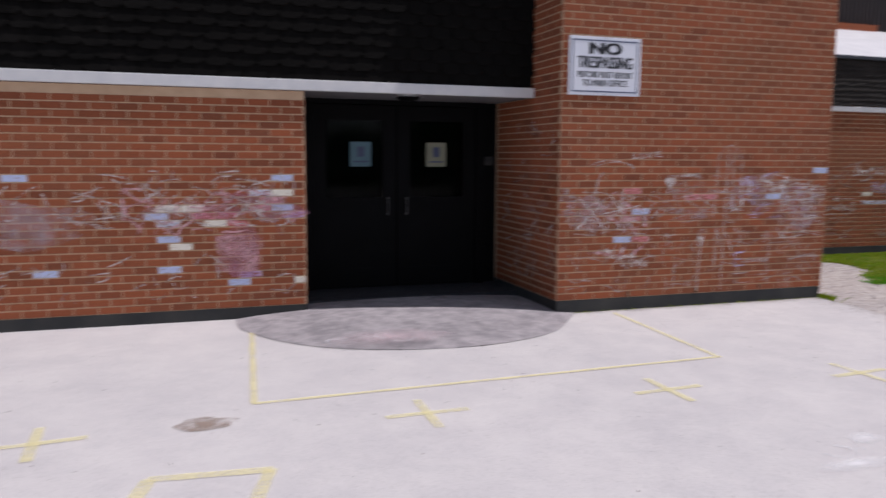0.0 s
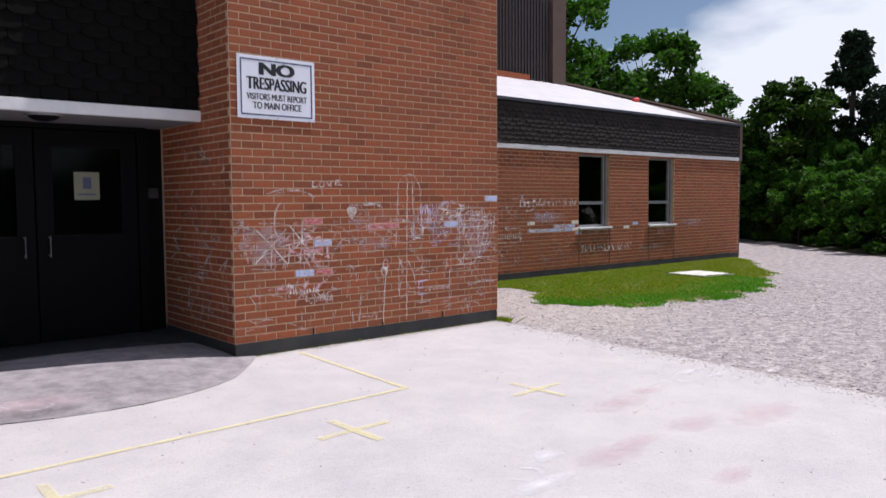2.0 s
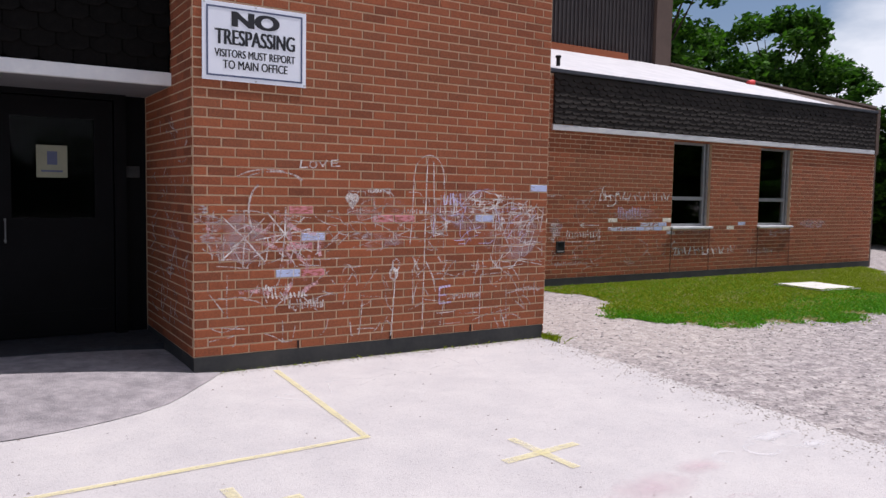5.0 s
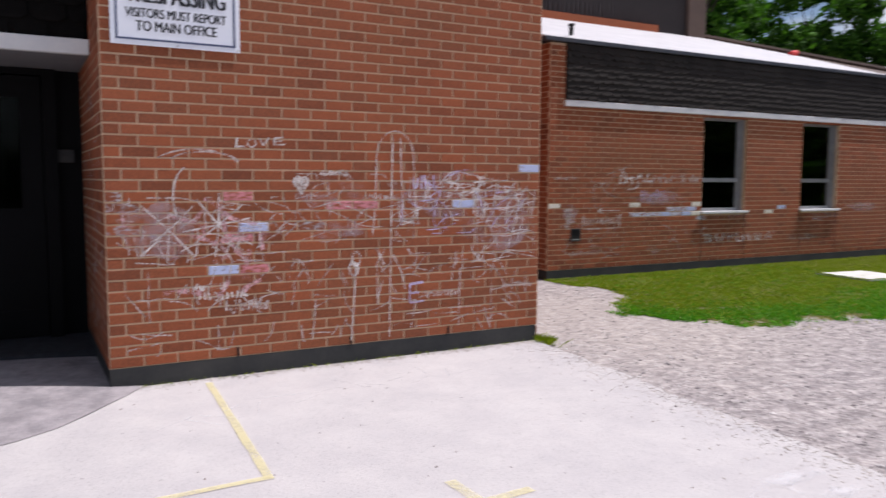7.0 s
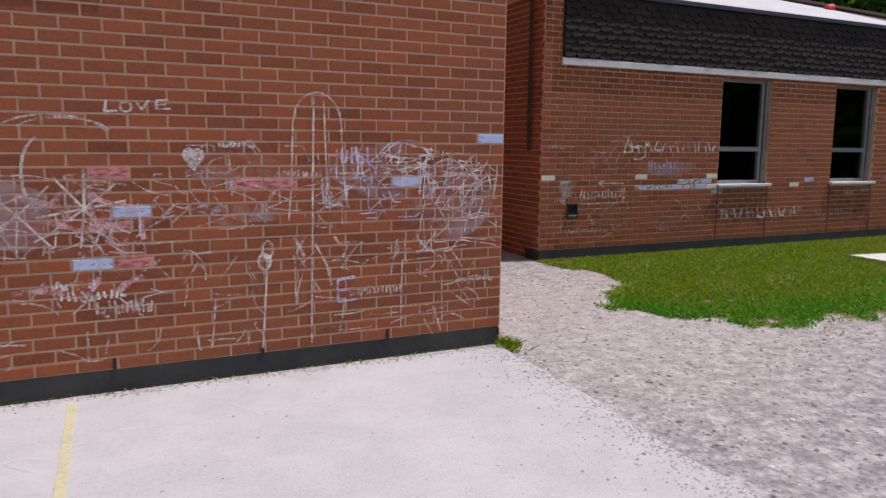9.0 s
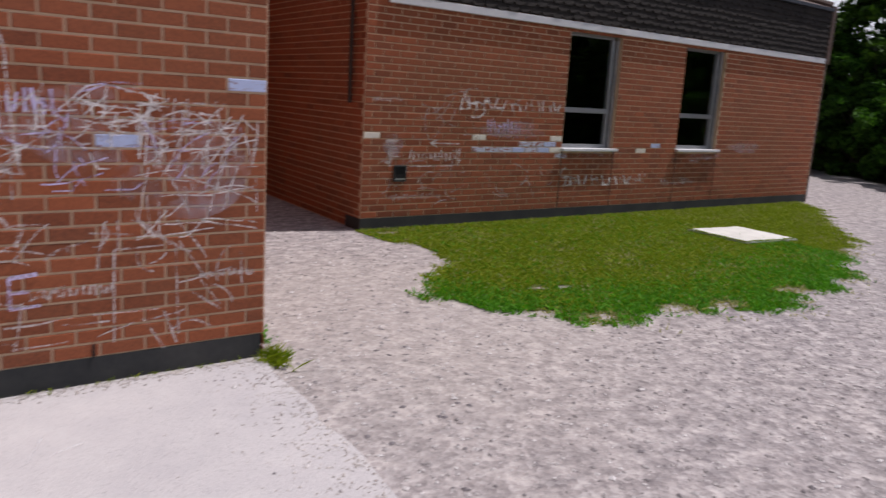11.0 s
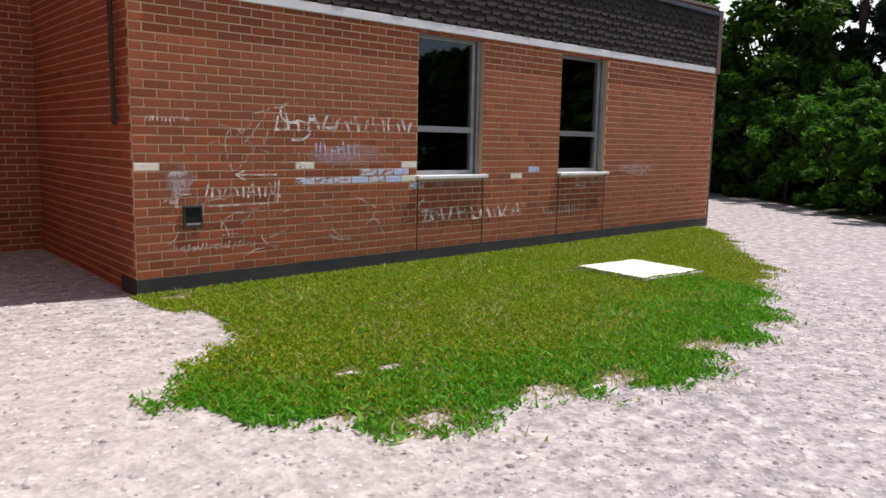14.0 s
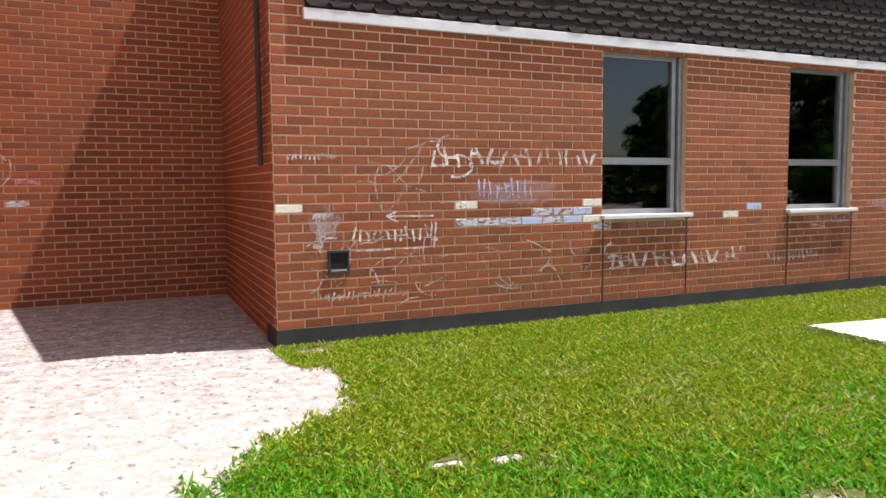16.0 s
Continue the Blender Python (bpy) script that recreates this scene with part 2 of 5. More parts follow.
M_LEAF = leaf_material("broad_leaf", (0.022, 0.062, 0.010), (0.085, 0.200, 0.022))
# Darker copy of the leaf, with the backlit wood's shade in its colours.
M_LEAF_DARK = leaf_material("shade_toned_leaf", (0.008, 0.020, 0.004), (0.070, 0.150, 0.012), 0.15)
M_LEAF_CONE = leaf_material("conifer_needle", (0.008, 0.018, 0.010), (0.026, 0.052, 0.022), 0.1)
M_GRASS = leaf_material("grass_blade", (0.135, 0.190, 0.008), (0.290, 0.320, 0.020))
M_CLOVER = leaf_material("clover_leaf", (0.060, 0.190, 0.010), (0.130, 0.340, 0.020))
M_STRAW = leaf_material("dry_straw", (0.30, 0.26, 0.12), (0.46, 0.40, 0.22))


def ground_material(name, stops, pebble, fine, bump_s, speck=None, sand=None, mottle=0.45, patch=0.0):
    m, n, l, b = material(name, 0.95, 0, 0.2)
    vor = n.new("ShaderNodeTexVoronoi")
    vor.inputs["Scale"].default_value = pebble
    co = n.new("ShaderNodeTexCoord")
    l.new(co.outputs["Object"], vor.inputs["Vector"])
    big = noise_tex(n, l, 0.7, 5)
    mid = noise_tex(n, l, fine, 6, rough=0.7)
    c = ramp(n, l, big.outputs["Fac"], [(0.3, stops[0]), (0.7, stops[1])])
    c = mix(n, l, mottle, c, ramp(n, l, mid.outputs["Fac"], [(0.37 if mottle < 0.5 else 0.42, stops[2]), (0.63 if mottle < 0.5 else 0.58, stops[3])]))
    if patch:
        rough_ = noise_tex(n, l, patch, 3, rough=0.6, stretch=(1, 1.5, 1))
        c = mix(n, l, 1.0, c, ramp(n, l, rough_.outputs["Fac"], [(0.36, (0.62, 0.61, 0.64)), (0.62, (1.22, 1.21, 1.20))]), "MULTIPLY")
    if speck:
        sep = n.new("ShaderNodeSeparateColor")
        l.new(vor.outputs["Color"], sep.inputs[0])
        c = mix(n, l, 0.4, c, ramp(n, l, sep.outputs[0], speck))
    if sand:
        # a worn sandy patch of this radius round this spot
        sm, sg = n.new("ShaderNodeMapping"), n.new("ShaderNodeTexGradient")
        sg.gradient_type = "SPHERICAL"
        sm.inputs["Location"].default_value = (-sand[0] / sand[2], -sand[1] / sand[2], 0)
        sm.inputs["Scale"].default_value = (1 / sand[2], 1 / sand[2], 0)
        l.new(co.outputs["Object"], sm.inputs["Vector"])
        l.new(sm.outputs["Vector"], sg.inputs["Vector"])
        edge = mix(n, l, 0.4, sg.outputs["Fac"], mid.outputs["Fac"])
        c = mix(n, l, ramp(n, l, edge, [(0.25, (0, 0, 0)), (0.62, (0.38, 0.38, 0.38))]), c, (0.44, 0.385, 0.335))
    l.new(c, b.inputs["Base Color"])
    hsum = mix(n, l, 0.5, vor.outputs["Distance"], mid.outputs["Fac"])
    bump(n, l, b, hsum, bump_s, 0.012)
    return m


M_CONCRETE = ground_material("worn_concrete", [(0.415, 0.386, 0.390), (0.545, 0.505, 0.492), (0.375, 0.348, 0.358), (0.555, 0.520, 0.50)], 150, 2.6, 0.3,
                             [(0.0, (0.26, 0.235, 0.23)), (0.12, (0.43, 0.402, 0.40)), (1.0, (0.52, 0.49, 0.48))])
M_GRAVEL = ground_material("pale_gravel", [(0.255, 0.229, 0.240), (0.365, 0.318, 0.292), (0.115, 0.102, 0.112), (0.50, 0.455, 0.44)], 34, 10, 1.0,
                           [(0.0, (0.22, 0.19, 0.185)), (0.5, (0.36, 0.315, 0.295)), (1.0, (0.50, 0.455, 0.435))], (4.3, 0.6, 3.0), 0.6, 5.5)
M_STONE = plain("gravel_stone", (0.26, 0.22, 0.20), (0.60, 0.54, 0.50), 3, 0.9, 0, 0.2)
M_ASPHALT = ground_material("grey_asphalt", [(0.225, 0.205, 0.213), (0.33, 0.298, 0.308), (0.14, 0.127, 0.135), (0.42, 0.378, 0.382)], 90, 7, 0.6)
# Recess tarmac with the shade over it put into the colour.
M_FLOOR = ground_material("recess_shade_tarmac", [(0.03, 0.03, 0.034), (0.045, 0.045, 0.05), (0.02, 0.02, 0.024), (0.06, 0.06, 0.065)], 90, 14, 0.5)
M_SOIL = ground_material("lawn_soil", [(0.040, 0.075, 0.008), (0.085, 0.105, 0.014), (0.030, 0.055, 0.007), (0.15, 0.14, 0.045)], 60, 14, 0.8)
M_FOREST = ground_material("forest_floor", [(0.03, 0.035, 0.015), (0.05, 0.05, 0.025), (0.02, 0.02, 0.012), (0.07, 0.06, 0.035)], 30, 6, 0.6)


# ---------------------------------------------------------------- builders
def link(name, bm, mat, parent=None, smooth=False):
    me = bpy.data.meshes.new(name)
    bm.normal_update()
    bm.to_mesh(me)
    bm.free()
    me.materials.append(mat)
    if smooth:
        me.polygons.foreach_set("use_smooth", [True] * len(me.polygons))
    ob = new(name, me)
    ob.parent = parent
    return ob


def part(name, bm, mat, parent, label="", smooth=False):
    return tagged(link(name, bm, mat, parent, smooth), label=label)


def from_lists(name, verts, faces, mat, parent=None):
    me = bpy.data.meshes.new(name)
    me.from_pydata(verts, [], faces)
    me.materials.append(mat)
    ob = new(name, me)
    ob.parent = parent
    return ob


def thing(name, label, category, at=(0, 0, 0), group="", kind=""):
    ob = new(name)
    ob.location = at
    return tagged(ob, label, category, group, kind)


def box(bm, x0, x1, y0, y1, z0, z1, bev=0.0):
    vs = [bm.verts.new((x, y, z)) for x in (x0, x1) for y in (y0, y1) for z in (z0, z1)]
    quads = ((0, 1, 3, 2), (4, 6, 7, 5), (0, 4, 5, 1), (2, 3, 7, 6), (0, 2, 6, 4), (1, 5, 7, 3))
    fs = [bm.faces.new([vs[i] for i in q]) for q in quads]
    if bev:
        es = list({e for f in fs for e in f.edges})
        bmesh.ops.bevel(bm, geom=es, offset=bev, segments=2, affect="EDGES", profile=0.6)
    return bm


def boxes(*items, bev=0.0):
    bm = bmesh.new()
    for it in items:
        box(bm, *it, bev=bev)
    return bm


def rod(bm, a, b, r0, r1, sides=8):
    a, b = Vector(a), Vector(b)
    q = (b - a).to_track_quat("Z", "Y").to_matrix()
    rings = []
    for p, r in ((a, r0), (b, r1)):
        rings.append([bm.verts.new(p + q @ Vector((r * math.cos(k * math.tau / sides), r * math.sin(k * math.tau / sides), 0))) for k in range(sides)])
    for k in range(sides):
        bm.faces.new((rings[0][k], rings[0][(k + 1) % sides], rings[1][(k + 1) % sides], rings[1][k]))
    bm.faces.new(rings[0][::-1])
    bm.faces.new(rings[1])
    return bm


def structure(name, bm, mat, label):
    return tagged(link(name, bm, mat), label, name.split("_")[0], kind="structure")


# ---------------------------------------------------------------- plan
W = 3.24            # width of the tall brick block
H = 5.6             # its height
DOOR_Y = 1.555      # plane of the entrance doors
REC_X = -2.336      # left jamb of the entrance recess
LEFT_Y = 0.634      # front of the low wall beside the entrance
WING_Y = 3.127      # front of the classroom wing
WING_X0, WING_X1 = 5.67, 14.5
BACK_Y = 6.1        # wall at the back of the bay
SKEW = 0.0645       # the side walls lean this far out for each metre back
WIN_1, WIN_2 = (8.51, 9.45), (10.78, 11.72)
MU, MZ = 0.2025, 0.0690

# ground, paving, lawn
ground = structure("ground", boxes((-160, 200, -160, 160, -0.4, 0.0)), M_GRAVEL, "pale gravel yard that runs to the trees")
bm = bmesh.new()
edge = []
rng = random.Random(4)
steps = 90


def paving_edge(y):
    """Where the concrete gives way to gravel."""
    return 3.22 + 0.1 * min(y, 0.0)


for k in range(steps + 1):
    y = 0.4 - k * 16.4 / steps
    edge.append((paving_edge(y) + 0.05 * noise.noise(Vector((y * 1.3, 2, 0))) + 0.03 * noise.noise(Vector((y * 5, 7, 0))), y))
edge_top = [bm.verts.new((x, y, 0.022)) for x, y in edge]
edge_low = [bm.verts.new((x + 0.03, y, -0.02)) for x, y in edge]
far_top = [bm.verts.new((-14, y, 0.022)) for x, y in edge]
for k in range(steps):
    bm.faces.new((far_top[k], far_top[k + 1], edge_top[k + 1], edge_top[k]))
    bm.faces.new((edge_top[k], edge_top[k + 1], edge_low[k + 1], edge_low[k]))
box(bm, -14, -0.001, 0.4, 2.2, -0.02, 0.022)
pavement = structure("pavement", bm, M_CONCRETE, "sun-bleached worn concrete pavement with faint chalk")

# asphalt apron rising to the doorsill
bm = bmesh.new()
cx, cy = -1.37, 0.45
rings = []
for j in range(9):
    f = j / 8
    ring = []
    for k in range(48):
        a = k * math.tau / 48
        wob = 1 + 0.05 * noise.noise(Vector((math.cos(a) * 2, math.sin(a) * 2, 3)))
        x = cx + 1.68 * f * wob * math.cos(a)
        y = cy + 1.45 * f * wob * math.sin(a) * abs(math.sin(a)) ** 0.18
        ring.append(bm.verts.new((min(max(x, -3.0), 0.3), min(y, DOOR_Y - 0.05), 0.026 + 0.07 * (1 - f ** 2.5) + 0.004 * noise.noise(Vector((x * 4, y * 4, 0))))))
    rings.append(ring)
for j in range(8):
    for k in range(48):
        bm.faces.new((rings[j][k], rings[j + 1][k], rings[j + 1][(k + 1) % 48], rings[j][(k + 1) % 48]))
apron = structure("apron", bm, M_ASPHALT, "rounded grey asphalt apron before the entrance doors")
# Front edge set on the canopy's shade line; the shade is in the colour.
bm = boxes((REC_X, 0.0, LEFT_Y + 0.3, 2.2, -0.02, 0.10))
floor = structure("floor", bm, M_FLOOR, "tarmac floor of the entrance recess, its shade put into the dark colour")


def lawn_low(x):
    """Near edge of the lawn at x along the wing."""
    return np.interp(x, [4.85, 4.95, 5.1, 5.3, 5.6, 5.95, 6.4, 6.8, 7.3, 8.1, 9.06, 10.2, 11.0, 11.7, 13.7, 14.3],
                     [0.62, 0.35, 0.15, -0.20, -0.50, -0.40, -0.47, -0.60, -0.68, -0.55, -0.24, 0.33, 0.53, 1.2, 2.5, 3.1])


def lawn_high(x):
    """Far edge of the lawn: bare by the bay, then the wing's wall, then its end."""
    return np.interp(x, [4.85, 5.0, 5.3, 5.6, 5.78, 5.83, 14.4], [0.66, 0.92, 1.2, 1.5, 2.0, WING_Y, WING_Y])


WORN = ((5.74, 0.52, 0.15), (5.97, 0.45, 0.11), (6.30, -0.36, 0.26), (5.30, -0.02, 0.20), (5.58, -0.27, 0.24), (7.75, -0.45, 0.30), (5.85, 2.90, 0.18), (6.75, -0.48, 0.25))


def worn_here(x, y):
    """How bare the lawn is at a spot, 0 to 1."""
    return max(0.0, *[1 - math.hypot((x - px) / pr, (y - py) / (pr * 0.65)) + 0.35 * noise.noise(Vector((x * 9, y * 9, 3))) for px, py, pr in WORN])


def in_lawn(x, y):
    w = 0.14 * noise.noise(Vector((x * 2.2, y * 2.2, 1))) + 0.16 * noise.noise(Vector((x * 6, y * 6, 5)))
    return 4.7 < x < 14.4 and (lawn_low(x) + w < y < lawn_high(x) + (w if x < 5.83 else 0) or (5.60 < x < 5.86 and 2.45 + w < y < WING_Y))


bm = bmesh.new()
cells, vmap = 0.05, {}
for i in range(92, 292):
    for j in range(-20, 63):
        x, y = i * cells, j * cells
        if in_lawn(x + 0.03, y - 0.04) and in_lawn(x - 0.04, y + 0.03) and worn_here(x + 0.025, y + 0.025) < 0.45:
            quad = []
            for dx, dy in ((0, 0), (1, 0), (1, 1), (0, 1)):
                key = (i + dx, j + dy)
                if key not in vmap:
                    px, py = key[0] * cells, min(key[1] * cells, WING_Y)
                    vmap[key] = bm.verts.new((px + 0.015 * noise.noise(Vector((px * 9, py * 9, 0))), py + 0.015 * noise.noise(Vector((px * 9, py * 9, 4))),
                                              0.005 + 0.003 * noise.noise(Vector((px * 3, py * 3, 2)))))
                quad.append(vmap[key])
            bm.faces.new(quad)
lawn = structure("lawn", bm, M_SOIL, "uneven green lawn patch beside the classroom wing")
lawn["category"] = "lawn"


def blades(name, spots, lo, hi, parent, label="", mat=M_GRASS, wide=1.0):
    vs, fs = [], []
    r = random.Random(11)
    for x, y, z, tall in spots:
        a = r.uniform(0, math.tau)
        w = r.uniform(0.003, 0.008) * wide
        h = r.uniform(lo, hi) * tall
        lx, ly = r.gauss(0, 0.8) * h, r.gauss(0, 0.8) * h
        c, s = math.cos(a) * w, math.sin(a) * w
        k = len(vs)
        vs += [(x - c, y - s, z), (x + c, y + s, z), (x + c * 0.6 + lx * 0.4, y + s * 0.6 + ly * 0.4, z + h * 0.6), (x + lx, y + ly, z + h)]
        fs += [(k, k + 1, k + 2), (k, k + 2, k + 3)]
    return tagged(from_lists(name, vs, fs, mat, parent), label, kind="stuff")


spots, clover, straw = [], [], []
rng = random.Random(7)
for k in range(2600):
    x = rng.uniform(5.2, 10.5)
    y = lawn_low(x) + rng.gauss(0.02, 0.13)
    if noise.noise(Vector((x * 2.4, y * 2.4, 14))) > 0.05:
        straw.append((x, y, 0.004, rng.uniform(0.4, 1.0)))
while len(spots) < 130000:
    x = 4.7 + 9.7 * rng.random() ** 1.35
    y = rng.uniform(-1.0, WING_Y - 0.02)
    over = rng.gauss(0, 0.07)
    if not in_lawn(x, y + over):
        continue
    bare = noise.noise(Vector((x * 1.6, y * 1.6, 9))) + 0.3 * noise.noise(Vector((x * 5, y * 5, 3)))
    rim = y - lawn_low(x) + 0.25 * noise.noise(Vector((x * 1.5, y * 1.5, 6)))
    worn_spot = worn_here(x, y)
    if rng.random() < 2.2 * worn_spot:
        if rng.random() < 0.22:
            straw.append((x, y, 0.002, rng.uniform(0.2, 0.7)))
        elif rng.random() < 0.10:
            spots.append((x, y, 0.002, 0.6))
        continue
    if bare > 0.30 and rng.random() < 0.45:
        if rng.random() < 0.2:
            straw.append((x, y, 0.004, rng.uniform(0.4, 0.8)))
        continue
    if x < 10 and rng.random() < 0.85 * max(0.0, 1 - rim / 1.2) + 0.06:
        clover.append((x, y, 0.006, rng.uniform(0.5, 1.3)))
    else:
        spots.append((x, y, 0.006, 0.8))
        if rng.random() < (0.10 if noise.noise(Vector((x * 1.3, y * 1.9, 4))) > 0.22 else 0.02):
            straw.append((x, y, 0.006, 0.7))
blades("grass_blades", spots, 0.010, 0.034, lawn, "short sunlit grass with bare patches", wide=1.5)
blades("clover_leaves", clover, 0.010, 0.036, lawn, "bright green clover and weeds at the lawn's edge", M_CLOVER, 1.7)
blades("straw_blades", straw, 0.015, 0.05, lawn, "dry straw blades in the lawn", M_STRAW)
tuft = thing("grass_tuft", "small green weed tuft at the block's corner", "weed", (3.27, -0.05, 0))
sp = [(rng.gauss(0, 0.04), rng.gauss(0, 0.05), 0.0, 1.3) for k in range(240)]
blades("foliage", sp, 0.02, 0.06, tuft)
weeds = thing("weed_strip", "sparse weeds along the foot of the brick wall", "weed", (0, 0, 0.02))
sp = [(rng.uniform(0.1, W), -0.012 - abs(rng.gauss(0, 0.012)), 0.0, 0.6) for k in range(170)]
blades("foliage", sp, 0.015, 0.05, weeds)

flank = thing("weed_strip", "low green weeds along the block's flank", "weed", (W, 0, 0))
sp = []
for k in range(900):
    y = rng.uniform(0.0, 1.0)
    if noise.noise(Vector((y * 4, 1, 8))) > -0.12:
        sp.append((0.03 + SKEW * y + abs(rng.gauss(0, 0.07)), y, 0.0, rng.uniform(0.5, 1.4)))
blades("foliage", sp, 0.008, 0.03, flank, mat=M_CLOVER, wide=1.5)

# loose stones on the gravel
vs, fs = [], []
octa = [(1, 0, 0), (-1, 0, 0), (0, 1, 0), (0, -1, 0), (0, 0, 1), (0, 0, -1)]
otri = [(0, 2, 4), (2, 1, 4), (1, 3, 4), (3, 0, 4), (2, 0, 5), (1, 2, 5), (3, 1, 5), (0, 3, 5)]
rng = random.Random(21)
made = 0
while made < 20000:
    x = 2.75 + 7.8 * rng.random() ** 1.45
    y = rng.uniform(-5.5, 6.0) if x < 5.6 else rng.uniform(-5.5, 1.2)
    if x < paving_edge(y) and rng.random() > 0.05:
        continue
    if in_lawn(x, y) and rng.random() < 0.96:
        continue
    if x < 3.3 + SKEW * max(0.0, y) and y > -0.06:
        continue
    s = rng.choice((0.005, 0.007, 0.009, 0.012, 0.017)) * rng.uniform(0.7, 1.25)
    a, q = rng.uniform(0, math.tau), rng.uniform(0.55, 1.0)
    k = len(vs)
    for vx, vy, vz in octa:
        j = rng.uniform(0.75, 1.25)
        px, py = vx * s * j, vy * s * q * j
        vs.append((x + px * math.cos(a) - py * math.sin(a), y + px * math.sin(a) + py * math.cos(a), s * 0.12 + (0.022 if x < paving_edge(y) else 0.0) + vz * s * 0.36 * j))
    fs += [tuple(k + i for i in t) for t in otri]
    made += 1
m, n, l, b = material("loose_stone", 0.9, 0, 0.25)
geo = n.new("ShaderNodeNewGeometry")
l.new(ramp(n, l, geo.outputs["Random Per Island"], [(0.0, (0.16, 0.14, 0.145)), (0.3, (0.30, 0.265, 0.255)), (0.75, (0.43, 0.39, 0.375)), (1.0, (0.62, 0.575, 0.56))]), b.inputs["Base Color"])
tagged(from_lists("gravel_stones", vs, fs, m, ground), "loose pale gravel stones", kind="stuff")

# concrete cover in the lawn
cover = thing("concrete_cover", "pale square concrete access cover set in the lawn", "cover", (9.87, 1.38, 0.0))
cover.rotation_euler = (0, 0, radians(-6))
part("slab", boxes((-0.46, 0.46, -0.42, 0.42, -0.03, 0.035), bev=0.01), M_SLAB, cover)

edge = []
for k in range(1500):
    u = rng.uniform(-0.5, 0.5)
    side = rng.choice(((u, -0.42), (u, 0.42), (-0.46, u * 0.86), (0.46, u * 0.86)))
    depth = 0.012 + 0.04 * noise.noise(Vector((side[0] * 6, side[1] * 6, 3))) - 0.01
    q = min(1.01, 1 - depth - abs(rng.gauss(0, 0.025)))
    edge.append((9.87 + side[0] * q + side[1] * 0.105, 1.38 + side[1] * q - side[0] * 0.105, 0.034, 0.5))
blades("grass_edge", edge, 0.010, 0.035, lawn, "grass creeping over the cover's rim", wide=1.5)

# ---------------------------------------------------------------- walls
bm = boxes((0, W, 0, 6.6, 0.149, H))
for v in bm.verts:
    v.co.x += SKEW * v.co.y if v.co.x > 1 else 0
wall_block = structure("wall_block", bm, M_MORTAR, "tall red-brown brick block covered in chalk scribbles")
wall_left = structure("wall_left", boxes((-13, REC_X, LEFT_Y, LEFT_Y + 1.6, 0.13, 2.14)), M_MORTAR, "low red-brown brick wall chalked in pastel colours")
bm = boxes(*[(x0, x1, WING_Y, WING_Y + 0.3, z0, z1) for x0, x1, z0, z1 in (
    (WING_X0, WIN_1[0], 0.12, 3.12), (*WIN_1, 0.12, 0.84), (*WIN_1, 2.285, 3.12), (WIN_1[1], WIN_2[0], 0.12, 3.12),
    (*WIN_2, 0.12, 0.84), (*WIN_2, 2.285, 3.12), (WIN_2[1], WING_X1, 0.12, 3.12))])
for v in bm.verts:
    if v.co.x < WING_X0 + 0.01 and v.co.y > WING_Y + 0.1:
        v.co.x += SKEW * 0.3 + 0.002
wall_wing = structure("wall_wing", bm, M_MORTAR, "red-brown brick front of the low classroom wing")
bm = boxes((WING_X0, WING_X0 + 0.3, WING_Y + 0.3, BACK_Y, 0.14, 3.12))
for v in bm.verts:
    v.co.x += SKEW * (v.co.y - WING_Y)
    if v.co.z > 3 and v.co.y > 5:
        v.co.z = 3.98
for v in bm.verts:
    v.co.z = max(v.co.z, 0.0) if v.co.z > 1 else -0.02
wall_return = structure("wall_return", bm, M_MORTAR, "shaded brick return wall of the classroom wing")
wall_back = structure("wall_back", boxes((W, WING_X0 + 0.4, BACK_Y, BACK_Y + 0.4, -0.02, 3.95)), M_MORTAR, "brick wall at the back of the open bay")
wall_east = structure("wall_east", boxes((WING_X1 - 0.3, WING_X1, WING_Y + 0.3, 11, 0.0, 3.12)), M_MORTAR, "end wall of the classroom wing")
wall_north = structure("wall_north", boxes((W, WING_X1, 11.0, 11.3, 0.0, 4.0)), M_MORTAR, "plain rear wall closing the building")
wall_room = structure("wall_room", boxes((WING_X0 + 0.3, WING_X1 - 0.3, 6.4, 6.5, 0.0, 3.1), (WING_X0 + 0.3, WING_X1 - 0.3, WING_Y + 0.3, 6.4, 0.0, 0.05)), M_ROOM, "inner wall and floor of the classroom, dimness put into their colour")
ceiling = structure("ceiling", boxes((WING_X0 + 0.3, WING_X1 - 0.3, WING_Y + 0.3, 6.5, 2.75, 2.85)), M_ROOM, "classroom ceiling, dimness put into its colour")
wall_entry = structure("wall_entry", boxes((REC_X, 0, DOOR_Y + 0.06, DOOR_Y + 0.3, 0.0, 2.36)), M_BLACK, "black wall around the entrance doors")

plinth = structure("plinth", boxes((0.0, W - 0.02, -0.004, 0.3, -0.05, 0.149), (-0.004, 0.3, 0.3, DOOR_Y, -0.02, 0.149),
                                   (-13, REC_X + 0.004, LEFT_Y - 0.004, LEFT_Y + 0.3, -0.02, 0.13), (REC_X - 0.3, REC_X + 0.004, LEFT_Y + 0.3, DOOR_Y, -0.02, 0.13),
                                   (WING_X0 - 0.004, WING_X1, WING_Y - 0.006, WING_Y + 0.3, -0.05, 0.125)), M_PLINTH, "dark concrete plinth along the brick walls")


